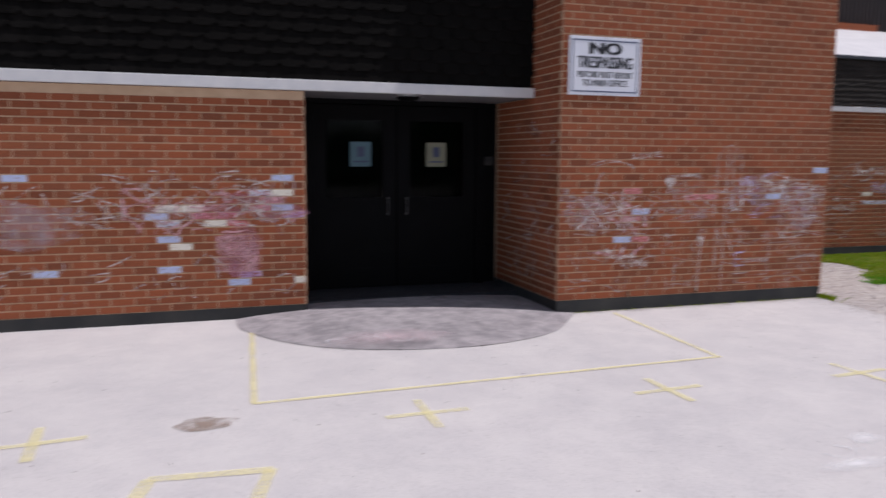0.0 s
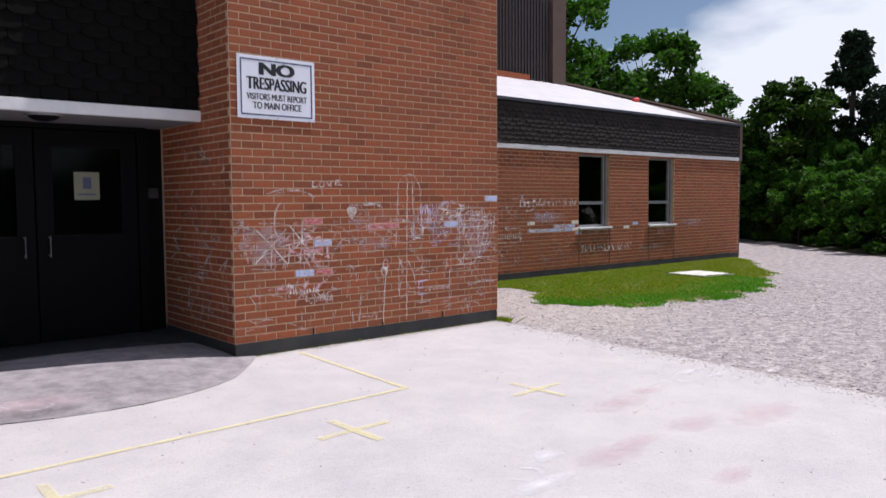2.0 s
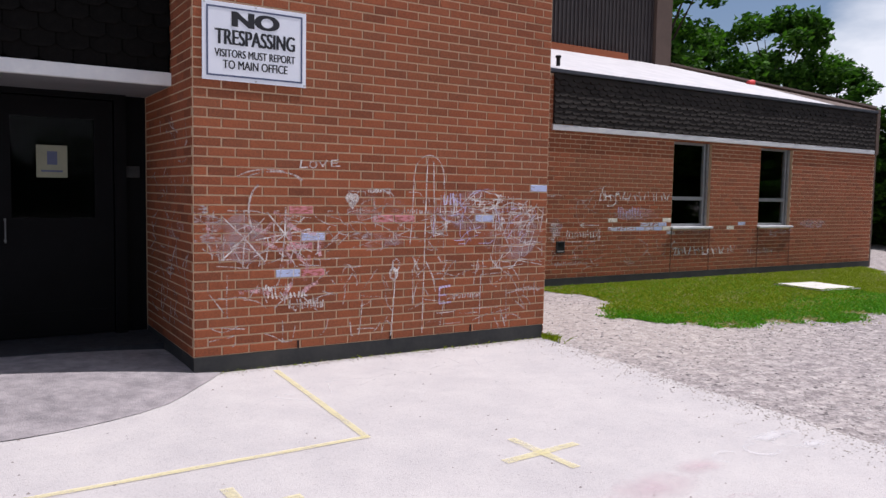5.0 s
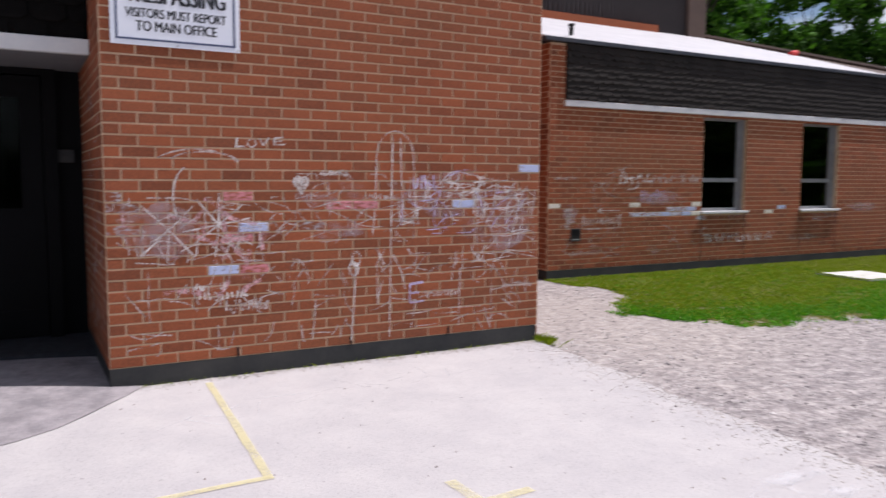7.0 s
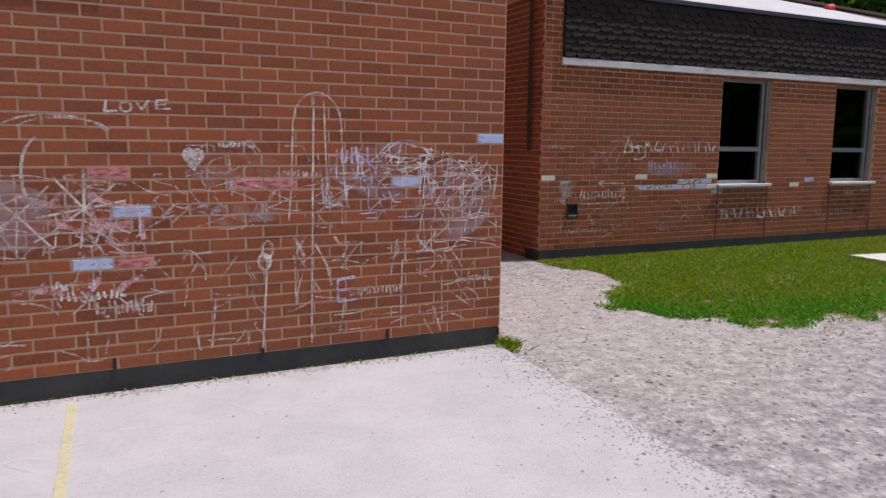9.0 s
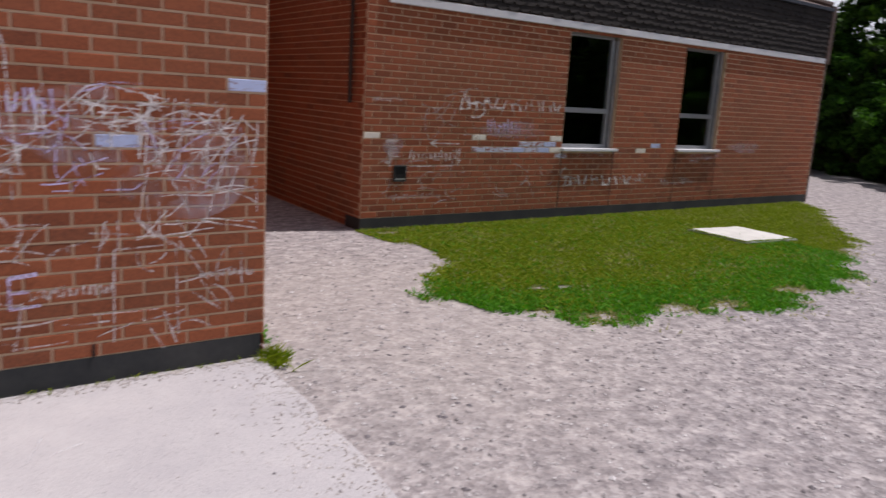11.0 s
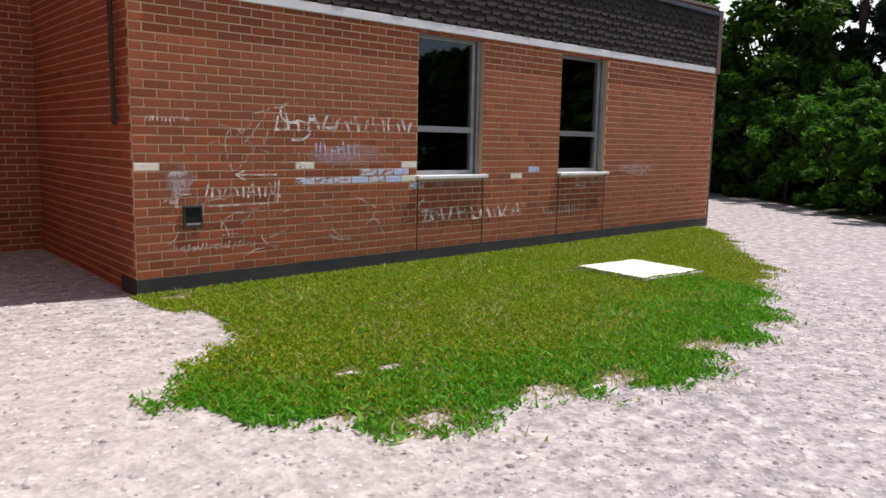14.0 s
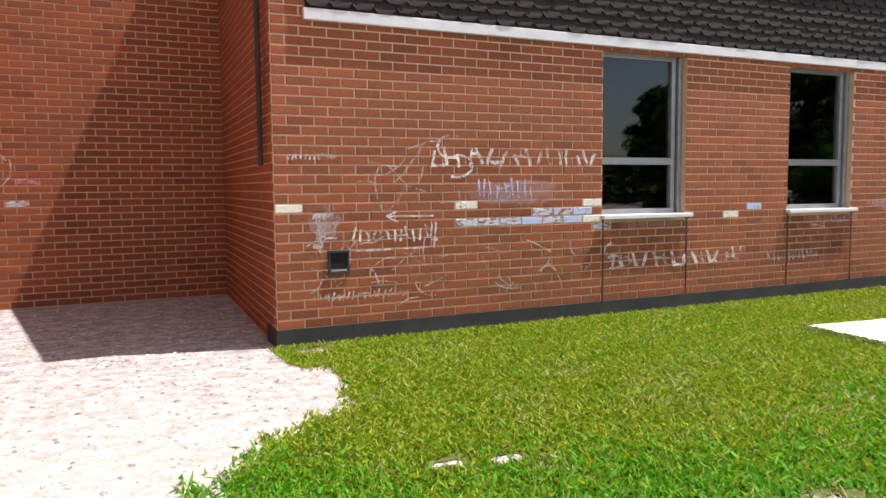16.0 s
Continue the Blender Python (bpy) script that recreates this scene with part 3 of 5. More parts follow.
# ---------------------------------------------------------------- entrance
def shingle_shape(a, b2, yb, yt, z, drop):
    c = (b2 - a) * 0.2
    vs = [(a, yb, z + 0.03), (a + c, yb, z), (b2 - c, yb, z), (b2, yb, z + 0.03), (b2, yt, z + drop * 1.3), (a, yt, z + drop * 1.3),
          (a, yb + 0.014, z + 0.03), (a + c, yb + 0.014, z), (b2 - c, yb + 0.014, z), (b2, yb + 0.014, z + 0.03)]
    return vs, [(0, 1, 2, 3, 4, 5), (0, 6, 7, 1), (1, 7, 8, 2), (2, 8, 9, 3)]


def shingles(x0, x1, y0, z0, rows, tab, drop, mat, parent, label, single_from):
    """Courses of rounded tabs, each row lapping the one below; those past single_from are pieces of their own."""
    vs, fs = [], []
    r = random.Random(5)
    me = bpy.data.meshes.new("shingle")
    sv, sf = shingle_shape(-tab * 0.485, tab * 0.485, -0.024, -0.002, 0.0, drop)
    me.from_pydata(sv, [], sf)
    me.materials.append(mat)
    ones = 0
    for j in range(rows):
        for i in range(int((x1 - x0) / tab) + 2):
            a = x0 + (i - 0.5 * (j % 2)) * tab
            b2 = min(a + tab * 0.97, x1)
            whole = a >= x0 and a + tab * 0.97 <= x1
            a = max(a, x0)
            if b2 - a < 0.02:
                continue
            z, dy = z0 + j * drop + r.uniform(-0.012, 0.008), r.uniform(0, 0.006)
            if whole and a > single_from and ones < 290:
                ones += 1
                ob = new("shingle", me)
                ob.parent, ob.location = parent, ((a + b2) / 2, y0 - dy, z)
            else:
                bv, bf = shingle_shape(a, b2, y0 - 0.024 - dy, y0 - 0.002, z, drop)
                k = len(vs)
                vs += bv
                fs += [tuple(k + q for q in f) for f in bf]
    if vs:
        tagged(from_lists("shingle_courses", vs, fs, mat, parent), label, kind="stuff")


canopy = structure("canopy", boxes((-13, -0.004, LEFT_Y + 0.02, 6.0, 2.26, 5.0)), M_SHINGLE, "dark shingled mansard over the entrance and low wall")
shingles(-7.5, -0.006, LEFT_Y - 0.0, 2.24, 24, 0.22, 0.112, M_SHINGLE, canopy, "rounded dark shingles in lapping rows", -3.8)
soffit = structure("soffit", boxes((REC_X - 0.02, -0.004, LEFT_Y + 0.02, DOOR_Y + 0.06, 2.15, 2.255)), M_SOFFIT, "pale painted soffit over the doors")
trim = structure("trim", boxes((-13, -0.006, LEFT_Y - 0.045, LEFT_Y + 0.015, 2.145, 2.245), bev=0.006), M_WHITE_TRIM, "white painted trim strip under the mansard")


def entrance_door(name, x0, x1, handle_x, label):
    d = thing(name, label, "door", ((x0 + x1) / 2, DOOR_Y, 0.10), "entrance doors", "structure")
    hw = (x1 - x0) / 2 - 0.004
    xs = sorted((-0.17, 0.17))
    leaf = part("leaf", boxes((-hw, hw, 0, 0.05, 0.01, 1.0), (-hw, -0.31, 0, 0.05, 1.0, 1.99), (0.31, hw, 0, 0.05, 1.0, 1.99), (-0.31, 0.31, 0, 0.05, 1.83, 1.99)), M_BLACK, d)
    pane = part("pane", boxes((-0.31, 0.31, 0.02, 0.028, 1.0, 1.83)), M_DOOR_GLASS, d)
    pane.visible_shadow = False
    bm = boxes((handle_x - 0.005, handle_x + 0.005, -0.06, -0.045, 0.80, 1.0), bev=0.004)
    for hz in (0.81, 0.98):
        box(bm, handle_x - 0.008, handle_x + 0.008, -0.05, 0.0, hz, hz + 0.015)
    part("handle", bm, M_HANDLE, leaf, "steel pull handle")
    part("kick_plate", boxes((-hw + 0.05, hw - 0.05, -0.003, 0.0, 0.03, 0.22)), M_BLACK, leaf)
    return d


entrance_door("door_1", -2.125, -1.205, 0.36, "black painted double door leaf with glazed panel, closed")
entrance_door("door_2", -1.195, -0.275, -0.36, "black painted double door leaf with glazed panel, closed")
frame_ob = structure("door_frame", boxes((-2.225, -2.13, DOOR_Y - 0.03, DOOR_Y + 0.055, 0.10, 2.15), (-0.27, -0.175, DOOR_Y - 0.03, DOOR_Y + 0.055, 0.10, 2.15),
                                         (-2.13, -0.27, DOOR_Y - 0.03, DOOR_Y + 0.055, 2.10, 2.15)), M_BLACK, "black steel door frame")
for px, mat, tint in ((-1.604, M_PAPER_BLUE, "pale blue"), (-0.747, M_PAPER_CREAM, "cream")):
    n_ = thing("notice", tint + " paper notice taped to the black door", "notice", (px, DOOR_Y - 0.004, 1.59))
    part("sheet", boxes((-0.115, 0.115, 0, 0.002, -0.155, 0.11)), mat, n_)
    part("print", boxes((-0.035, 0.04, -0.002, -0.0005, -0.05, 0.06), (-0.08, 0.08, -0.002, -0.0005, -0.11, -0.095)), M_INK_BLUE, n_, "faint unreadable print")
plate = thing("wall_plate", "small pale keypad plate beside the doors", "keypad", (-0.12, DOOR_Y - 0.0, 1.50))
part("plate", boxes((-0.06, 0.06, 0, 0.012, -0.05, 0.05), bev=0.006), M_PLINTH, plate)

flood = thing("floodlight", "grey box floodlight mounted on the dark shingles", "lamp", (-1.05, LEFT_Y - 0.02, 3.25))
part("housing", boxes((-0.13, 0.13, -0.10, 0.02, -0.075, 0.075), bev=0.012), M_LAMP_GLASS, flood)
part("hood", boxes((-0.145, 0.145, -0.125, 0.02, 0.075, 0.095), bev=0.006), M_ALU, flood)
part("lens", boxes((-0.115, 0.115, -0.107, -0.1, -0.06, 0.055)), M_LAMP_GLASS, flood, "dull glass lens")
dome = thing("soffit_lamp", "dark round lamp fixed under the pale soffit", "lamp", (-1.28, 0.80, 2.15))
bm = bmesh.new()
bmesh.ops.create_uvsphere(bm, u_segments=20, v_segments=10, radius=0.13, matrix=Matrix.Diagonal((1, 1, 0.5, 1)))
bmesh.ops.delete(bm, geom=[v for v in bm.verts if v.co.z > 0.005], context="VERTS")
part("shade", bm, M_BLACK, dome, "", True)
bm = bmesh.new()
rod(bm, (0, 0, -0.02), (0, 0, 0), 0.15, 0.15, 24)
part("rim", bm, M_ALU, dome)

# ---------------------------------------------------------------- sign
SX0, SX1, SZ0, SZ1 = 0.063, 0.838, 2.14, 2.69
sign = thing("warning_sign", "white no-trespassing sign with black letters and blue border", "sign", ((SX0 + SX1) / 2, -0.012, (SZ0 + SZ1) / 2))
hw, hh = (SX1 - SX0) / 2, (SZ1 - SZ0) / 2
panel = part("panel", boxes((-hw, hw, -0.006, 0, -hh, hh), bev=0.002), M_SIGN, sign)
t0, t1 = 0.030, 0.042
part("border", boxes((-hw + t0, hw - t0, -0.0085, -0.0062, hh - t1, hh - t0), (-hw + t0, hw - t0, -0.0085, -0.0062, -hh + t0, -hh + t1),
                     (-hw + t0, -hw + t1, -0.0085, -0.0062, -hh + t1, hh - t1), (hw - t1, hw - t0, -0.0085, -0.0062, -hh + t1, hh - t1)), M_INK_BLUE, sign)


def lettering(text, width, height, where, mat, parent, bold=0.0, name="letters"):
    cu = bpy.data.curves.new(name, "FONT")
    cu.body, cu.align_x, cu.align_y, cu.size = text, "CENTER", "CENTER", 1.0
    cu.offset, cu.extrude = bold, 0.0
    tmp = new("tmp_text", cu)
    me = bpy.data.meshes.new_from_object(tmp.evaluated_get(bpy.context.evaluated_depsgraph_get()))
    bpy.data.objects.remove(tmp)
    xs = [v.co.x for v in me.vertices]
    ys = [v.co.y for v in me.vertices]
    cx_, cy_ = (min(xs) + max(xs)) / 2, (min(ys) + max(ys)) / 2
    sx, sy = width / (max(xs) - min(xs)), height / (max(ys) - min(ys))
    for v in me.vertices:
        v.co = ((v.co.x - cx_) * sx, 0.0, (v.co.y - cy_) * sy)
    me.materials.clear()
    me.materials.append(mat)
    ob = new(name, me)
    ob.parent, ob.location = parent, where
    return ob


for dx in (-0.009, 0.0, 0.009):
    lettering("NO", 0.34, 0.108, (dx, -0.0085 - (dx + 0.009) * 0.02, 0.165), M_INK, sign, 0.02)
for dx in (-0.005, 0.0, 0.005):
    lettering("TRESPASSING", 0.59, 0.108, (dx, -0.0085 - (dx + 0.005) * 0.02, 0.035), M_INK, sign)
for dx in (-0.002, 0.002):
    lettering("VISITORS MUST REPORT", 0.60, 0.056, (dx, -0.0085 - (dx > 0) * 0.0002, -0.08), M_INK, sign)
for dx in (-0.0022, 0.0022):
    lettering("TO MAIN OFFICE", 0.48, 0.060, (dx, -0.0085 - abs(dx) * 0.01 - (dx > 0) * 0.0002, -0.158), M_INK, sign)
for bx, bz in ((0, hh - 0.012), (0, -hh + 0.012), (-hw + 0.015, hh - 0.015), (hw - 0.015, -hh + 0.015)):
    bm = bmesh.new()
    rod(bm, (bx, -0.010, bz), (bx, -0.006, bz), 0.007, 0.007, 8)
    part("bolt", bm, M_STEEL, panel)

# ---------------------------------------------------------------- upper window of the block
win_up = thing("window_3", "dark upper window with a white sill in the brick block", "window", (1.9, 0, 3.96), kind="structure")
part("window_sill", boxes((-1.0, 1.03, -0.05, 0.0, 0.0, 0.05), bev=0.006), M_WHITE_TRIM, win_up)
part("pane", boxes((-0.98, 1.0, -0.012, -0.009, 0.06, 1.2)), M_DARK, win_up)
part("window_frame", boxes((-1.0, 1.03, -0.03, -0.013, 0.052, 0.09), (-1.0, -0.96, -0.03, -0.013, 0.09, 1.2), (0.99, 1.03, -0.03, -0.013, 0.09, 1.2)), M_ALU, win_up)


# ---------------------------------------------------------------- wing windows
def wing_window(name, x0, x1, label):
    w = thing(name, label, "window", (x0, WING_Y, 0.84), "classroom windows", "structure")
    wd, ht, yb = x1 - x0, 1.445, 0.11
    part("window_sill", boxes((-0.02, wd + 0.05, -0.06, 0.14, 0.0, 0.035), bev=0.006), M_WHITE_TRIM, w, "white painted sill")
    frame_part = part("window_frame", boxes((0.0, 0.045, yb - 0.03, yb + 0.04, 0.035, ht), (wd - 0.10, wd - 0.055, yb - 0.03, yb + 0.04, 0.035, ht), (wd - 0.045, wd, yb - 0.06, yb + 0.06, 0.035, ht),
                               (0.045, wd - 0.10, yb - 0.03, yb + 0.04, 0.035, 0.08), (0.045, wd - 0.10, yb - 0.03, yb + 0.04, ht - 0.045, ht), bev=0.004), M_ALU, w, "aluminium frame")
    part("transom", boxes((0.045, wd - 0.10, yb - 0.035, yb + 0.04, 0.475, 0.535), bev=0.004), M_ALU, frame_part)
    for z0, z1 in ((0.08, 0.475), (0.535, ht - 0.045)):
        p = part("pane", boxes((0.045, wd - 0.10, yb, yb + 0.006, z0, z1)), M_GLASS, w)
        p.visible_shadow = False
    part("blind", boxes(*[(wd - 0.32 + k * 0.045, wd - 0.285 + k * 0.045, yb + 0.10 + 0.012 * (k % 2), yb + 0.115 + 0.012 * (k % 2), 0.08, ht - 0.05) for k in range(5)]), M_BLIND, w, "drawn-back fabric blind")
    return w


wing_window("window_1", *WIN_1, "tall aluminium window with transom and white sill")
wing_window("window_2", *WIN_2, "tall aluminium window with transom and white sill")
for k, x in enumerate((8.52, 9.47, 10.79, 11.74)):
    j_ = structure("control_joint", boxes((x - 0.005, x + 0.005, WING_Y - 0.009, WING_Y + 0.01, 0.125, 0.835)), M_JOINT, "dark vertical control joint below the window")

vent = thing("wall_vent", "small square dark vent opening with steel lip", "vent", (6.13, WING_Y, 0.592))
part("opening", boxes((-0.065, 0.065, -0.015, -0.006, -0.07, 0.07)), M_DARK, vent)
part("rim", boxes((-0.08, 0.08, -0.024, 0.0, 0.07, 0.085), (-0.08, 0.08, -0.024, 0.0, -0.085, -0.07), (-0.08, -0.065, -0.02, 0.0, -0.07, 0.07), (0.065, 0.08, -0.02, 0.0, -0.07, 0.07)), M_PLINTH, vent)
part("lip", boxes((-0.06, 0.06, -0.021, -0.0155, -0.066, -0.052)), M_STEEL, vent, "bright steel lip")

pipe = thing("downpipe", "dark narrow downpipe in the corner of the return wall", "pipe", (WING_X0 - 0.03, WING_Y + 0.25, 0))
bm = bmesh.new()
rod(bm, (0, 0, 1.3), (0, 0, 3.12), 0.02, 0.02, 10)
part("tube", bm, M_JOINT, pipe)

# ---------------------------------------------------------------- wing roof
TX0 = 5.92
fascia = structure("fascia", boxes((TX0, WING_X1 - 0.08, WING_Y - 0.020, WING_Y - 0.002, 2.40, 3.12)), M_SHINGLE_WING, "weathered dark shingled fascia of the wing")
shingles(TX0, WING_X1 - 0.08, WING_Y - 0.018, 2.40, 9, 0.17, 0.078, M_SHINGLE_WING, fascia, "weathered dark shingles in lapping rows", 0)
trim2 = structure("trim_wing", boxes((TX0 - 0.02, WING_X1 - 0.07, WING_Y - 0.042, WING_Y - 0.002, 2.305, 2.388), bev=0.008), M_WHITE_TRIM, "white painted trim strip below the fascia")
post = structure("corner_board", boxes((WING_X1 - 0.075, WING_X1 + 0.04, WING_Y - 0.05, WING_Y + 0.3, 2.30, 3.22), (WING_X1 + 0.002, WING_X1 + 0.06, WING_Y + 0.0, WING_Y + 0.3, 0, 2.295)), M_FIN, "brown board capping the wing's end corner")
flash = structure("flashing", boxes((WING_X0 - 0.13, WING_X1 - 0.08, WING_Y - 0.075, WING_Y + 0.06, 3.125, 3.18), bev=0.008), M_FLASHING, "dark metal flashing along the roof edge")
RY, RZ, RX = 7.0, 4.40, 12.08


def roof_sheet(corners):
    """A thin sheet lying on the roof's slope."""
    bm = bmesh.new()
    lo = [bm.verts.new((x, y, 3.185 + (y - WING_Y + 0.06) * (RZ - 3.185) / (RY - WING_Y + 0.06))) for x, y in corners]
    hi = [bm.verts.new(v.co - Vector((0, 0, 0.06))) for v in lo]
    bm.faces.new(lo)
    bm.faces.new(hi[::-1])
    for k in range(len(lo)):
        q = (k + 1) % len(lo)
        bm.faces.new((lo[k], hi[k], hi[q], lo[q]))
    return bm


bm = roof_sheet(((WING_X0 - 0.12, WING_Y - 0.06), (12.9, WING_Y - 0.06), (13.15, 5.3), (RX + 0.5, RY), (WING_X0 - 0.12, RY)))
structure("roof_hip", roof_sheet(((12.905, WING_Y - 0.06), (WING_X1 - 0.1, WING_Y - 0.06), (13.155, 5.3))), M_FIN, "brown weathered end slope of the wing's roof")
roof = structure("roof", bm, M_ROOF, "pale sloping sheet roof of the wing")
bm = bmesh.new()
rod(bm, (WING_X1 - 0.1, WING_Y - 0.04, 3.23), (RX + 0.5, RY, RZ + 0.04), 0.05, 0.05, 6)
hip = structure("roof_edge", bm, M_FIN, "brown capped edge of the sloping roof")
roof_back = structure("roof_back", boxes((WING_X0, RX, RY + 0.31, 11.2, 4.0, 4.1), (W, WING_X0, BACK_Y + 0.41, 11.2, 4.0, 4.1)), M_FLASHING, "flat roof behind the clerestory")
cl = structure("clerestory", boxes((6.9, RX, RY, RY + 0.3, 4.2, 6.45)), M_CLAD, "dark brown ribbed metal clerestory wall above the roof")
for k in range(48):
    x = 6.95 + k * 0.11
    if x < RX - 0.05:
        r_ = part("rib", boxes((x, x + 0.03, RY - 0.025, RY - 0.001, 4.2, 6.44)), M_CLAD, cl)
fin = structure("fin_wall", boxes((RX, RX + 0.5, RY - 0.1, RY + 0.4, 4.2, 6.55)), M_FIN, "brown boarded fin at the clerestory's end")
step_ = structure("brick_upstand", boxes((6.9, RX - 0.9, RY - 0.14, RY - 0.03, 4.2, 4.50)), M_BRICK, "low brick upstand at the foot of the clerestory")
ball = thing("red_bucket", "small red plastic bucket lying on the roof", "bucket", (13.05, 5.07, 3.80))
bm = bmesh.new()
rod(bm, (-0.09, 0, 0.03), (0.09, 0.03, 0.05), 0.05, 0.07, 12)
part("body", bm, M_RED, ball)
roofvent = thing("roof_vent", "short black vent stub at the roof edge", "vent", (6.02, WING_Y + 0.03, 3.25))
bm = bmesh.new()
rod(bm, (0, 0, -0.01), (0, 0, 0.11), 0.03, 0.03, 10)
rod(bm, (0, 0, 0.11), (0, 0, 0.135), 0.045, 0.04, 10)
part("stub", bm, M_DARK, roofvent)

# ---------------------------------------------------------------- painted lines and chalk on the ground
def strip(bm, a, b, w, z, seg=0.12, wob=0.006, seed=0):
    a, b = Vector(a), Vector(b)
    n_ = max(2, int((b - a).length / seg))
    side = Vector((-(b - a).y, (b - a).x)).normalized() * w / 2
    prev = None
    for k in range(n_ + 1):
        p = a.lerp(b, k / n_)
        o = side * (1 + 0.18 * noise.noise(Vector((p.x * 7, p.y * 7, seed)))) 
        d = side.normalized() * wob * noise.noise(Vector((p.x * 3, p.y * 3, seed + 9)))
        cur = [bm.verts.new((p.x + d.x + o.x, p.y + d.y + o.y, z)), bm.verts.new((p.x + d.x - o.x, p.y + d.y - o.y, z))]
        if prev:
            bm.faces.new((prev[0], prev[1], cur[1], cur[0]))
        prev = cur


def ground_mark(name, lines, w, mat, label, cat, z=0.027, group=""):
    bm = bmesh.new()
    for k, (a, b) in enumerate(lines):
        strip(bm, a, b, w, z + 0.0004 * k, seed=k)
    ob = link(name, bm, mat)
    return tagged(ob, label, cat, group)


ground_mark("painted_box", [((0.57, -0.12), (0.46, -1.85)), ((0.48, -1.85), (-3.05, -1.96)), ((-3.04, -1.96), (-2.89, 0.15))], 0.044, M_YELLOW,
            "worn yellow painted box outline on the concrete", "marking")
ground_mark("painted_square", [((-3.61, -2.96), (-3.03, -3.01)), ((-3.04, -3.00), (-3.22, -3.6)), ((-3.60, -2.96), (-3.76, -3.6))], 0.07, M_YELLOW_PALE,
            "faded yellow painted square on the concrete", "marking")
for cx_, cy_, rot in ((1.15, -2.52, 4), (-0.41, -2.46, 3), (-2.07, -2.44, 1), (-4.20, -2.30, 5)):
    ls = []
    for a in (rot, rot + 88):
        d = Vector((math.cos(radians(a)), math.sin(radians(a)))) * 0.26
        ls.append((Vector((cx_, cy_)) - d, Vector((cx_, cy_)) + d))
    ground_mark("painted_cross", ls, 0.058, M_YELLOW_PALE, "faded yellow painted cross on the concrete", "marking", group="painted crosses")


def blob(name, cx_, cy_, rx, ry, mat, label, cat, z=0.0262, seed=0):
    bm = bmesh.new()
    c = bm.verts.new((cx_, cy_, z))
    ring = []
    for k in range(28):
        a = k * math.tau / 28
        f = 1 + 0.35 * noise.noise(Vector((math.cos(a) * 1.5, math.sin(a) * 1.5, seed)))
        ring.append(bm.verts.new((cx_ + rx * f * math.cos(a), cy_ + ry * f * math.sin(a), z)))
    for k in range(28):
        bm.faces.new((c, ring[k], ring[(k + 1) % 28]))
    return tagged(link(name, bm, mat), label, cat)


blob("ground_stain", -3.33, -2.25, 0.17, 0.11, M_STAIN, "brown spill stain on the concrete", "stain", seed=2)
blob("ground_stain", -4.83, -0.62, 0.1, 0.05, M_STAIN, "small brown stain on the concrete", "stain", seed=5)
for k, (x, y, rx, ry) in enumerate(((1.32, -3.16, 0.34, 0.14), (1.73, -3.07, 0.2, 0.1), (1.75, -3.94, 0.4, 0.16), (0.36, -3.76, 0.3, 0.13), (0.63, -3.73, 0.25, 0.1), (0.57, -4.36, 0.2, 0.08), (1.24, -3.74, 0.3, 0.12))):
    blob("chalk_smudge", x, y, rx, ry, M_SMUDGE_ROSE, "faint pink chalk smudge on the pavement", "chalk", 0.0262 + 0.0003 * k, k)
blob("chalk_smudge", -1.9, -0.7, 0.5, 0.3, M_SMUDGE_ROSE, "faint pink chalk smudge on the asphalt apron", "chalk", 0.079, 4)
for k, (x, y, rx, ry) in enumerate(((2.49, -2.95, 0.26, 0.07), (2.55, -3.15, 0.14, 0.05), (2.97, -3.37, 0.18, 0.06), (0.09, -3.55, 0.13, 0.08), (-0.26, -3.82, 0.24, 0.08))):
    blob("chalk_smudge", x, y, rx, ry, M_SMUDGE_WHITE, "soft white chalk smudge on the pavement", "chalk", 0.0282 + 0.0003 * k, k + 20)
rng = random.Random(31)


def loops(name, cx_, cy_, size, count, mat, label, w=0.035, z=0.0275):
    """Hand-drawn chalk curls on the ground."""
    bm = bmesh.new()
    for q in range(count):
        x, y = cx_ + (q - count / 2) * size * 1.25, cy_ + rng.uniform(-0.05, 0.05)
        a0, turn = rng.uniform(0, 6), rng.choice((-1, 1)) * rng.uniform(2.6, 5.5)
        pts = [Vector((x + size * 0.5 * math.cos(a0 + turn * k / 10), y + size * 0.42 * math.sin(a0 + turn * k / 10))) for k in range(11)]
        for a, b in zip(pts, pts[1:]):
            strip(bm, a, b, w, z + q * 0.0003, seg=0.1)
    return tagged(link(name, bm, mat), label, "chalk", kind="stuff")


loops("chalk_curls", 2.35, -3.02, 0.2, 3, M_GROUND_CHALK, "white chalk curls on the pavement", 0.03)
loops("chalk_curls", 0.05, -3.62, 0.2, 2, M_GROUND_CHALK, "white chalk curls on the pavement", 0.035)
loops("chalk_curls", 1.7, -3.5, 0.26, 3, M_GROUND_ROSE, "pink chalk curls on the pavement", 0.03)
strokes = []
for k in range(16):
    x, y, a = 0.2 + k * 0.13 + rng.uniform(-0.05, 0.05), -0.85 + 0.02 * k + rng.uniform(-0.12, 0.12), rng.uniform(0, math.pi)
    h_ = rng.uniform(0.06, 0.14)
    strokes.append(((x - h_ * math.cos(a), y - h_ * math.sin(a)), (x + h_ * math.cos(a), y + h_ * math.sin(a))))
tagged(ground_mark("chalk_strokes", strokes, 0.010, M_GROUND_CHALK, "thin white chalk strokes on the pavement", "chalk"), kind="stuff")
loops("chalk_curls", -1.9, -0.75, 0.2, 3, M_GROUND_CHALK, "white chalk curls on the asphalt apron", 0.03, 0.08)

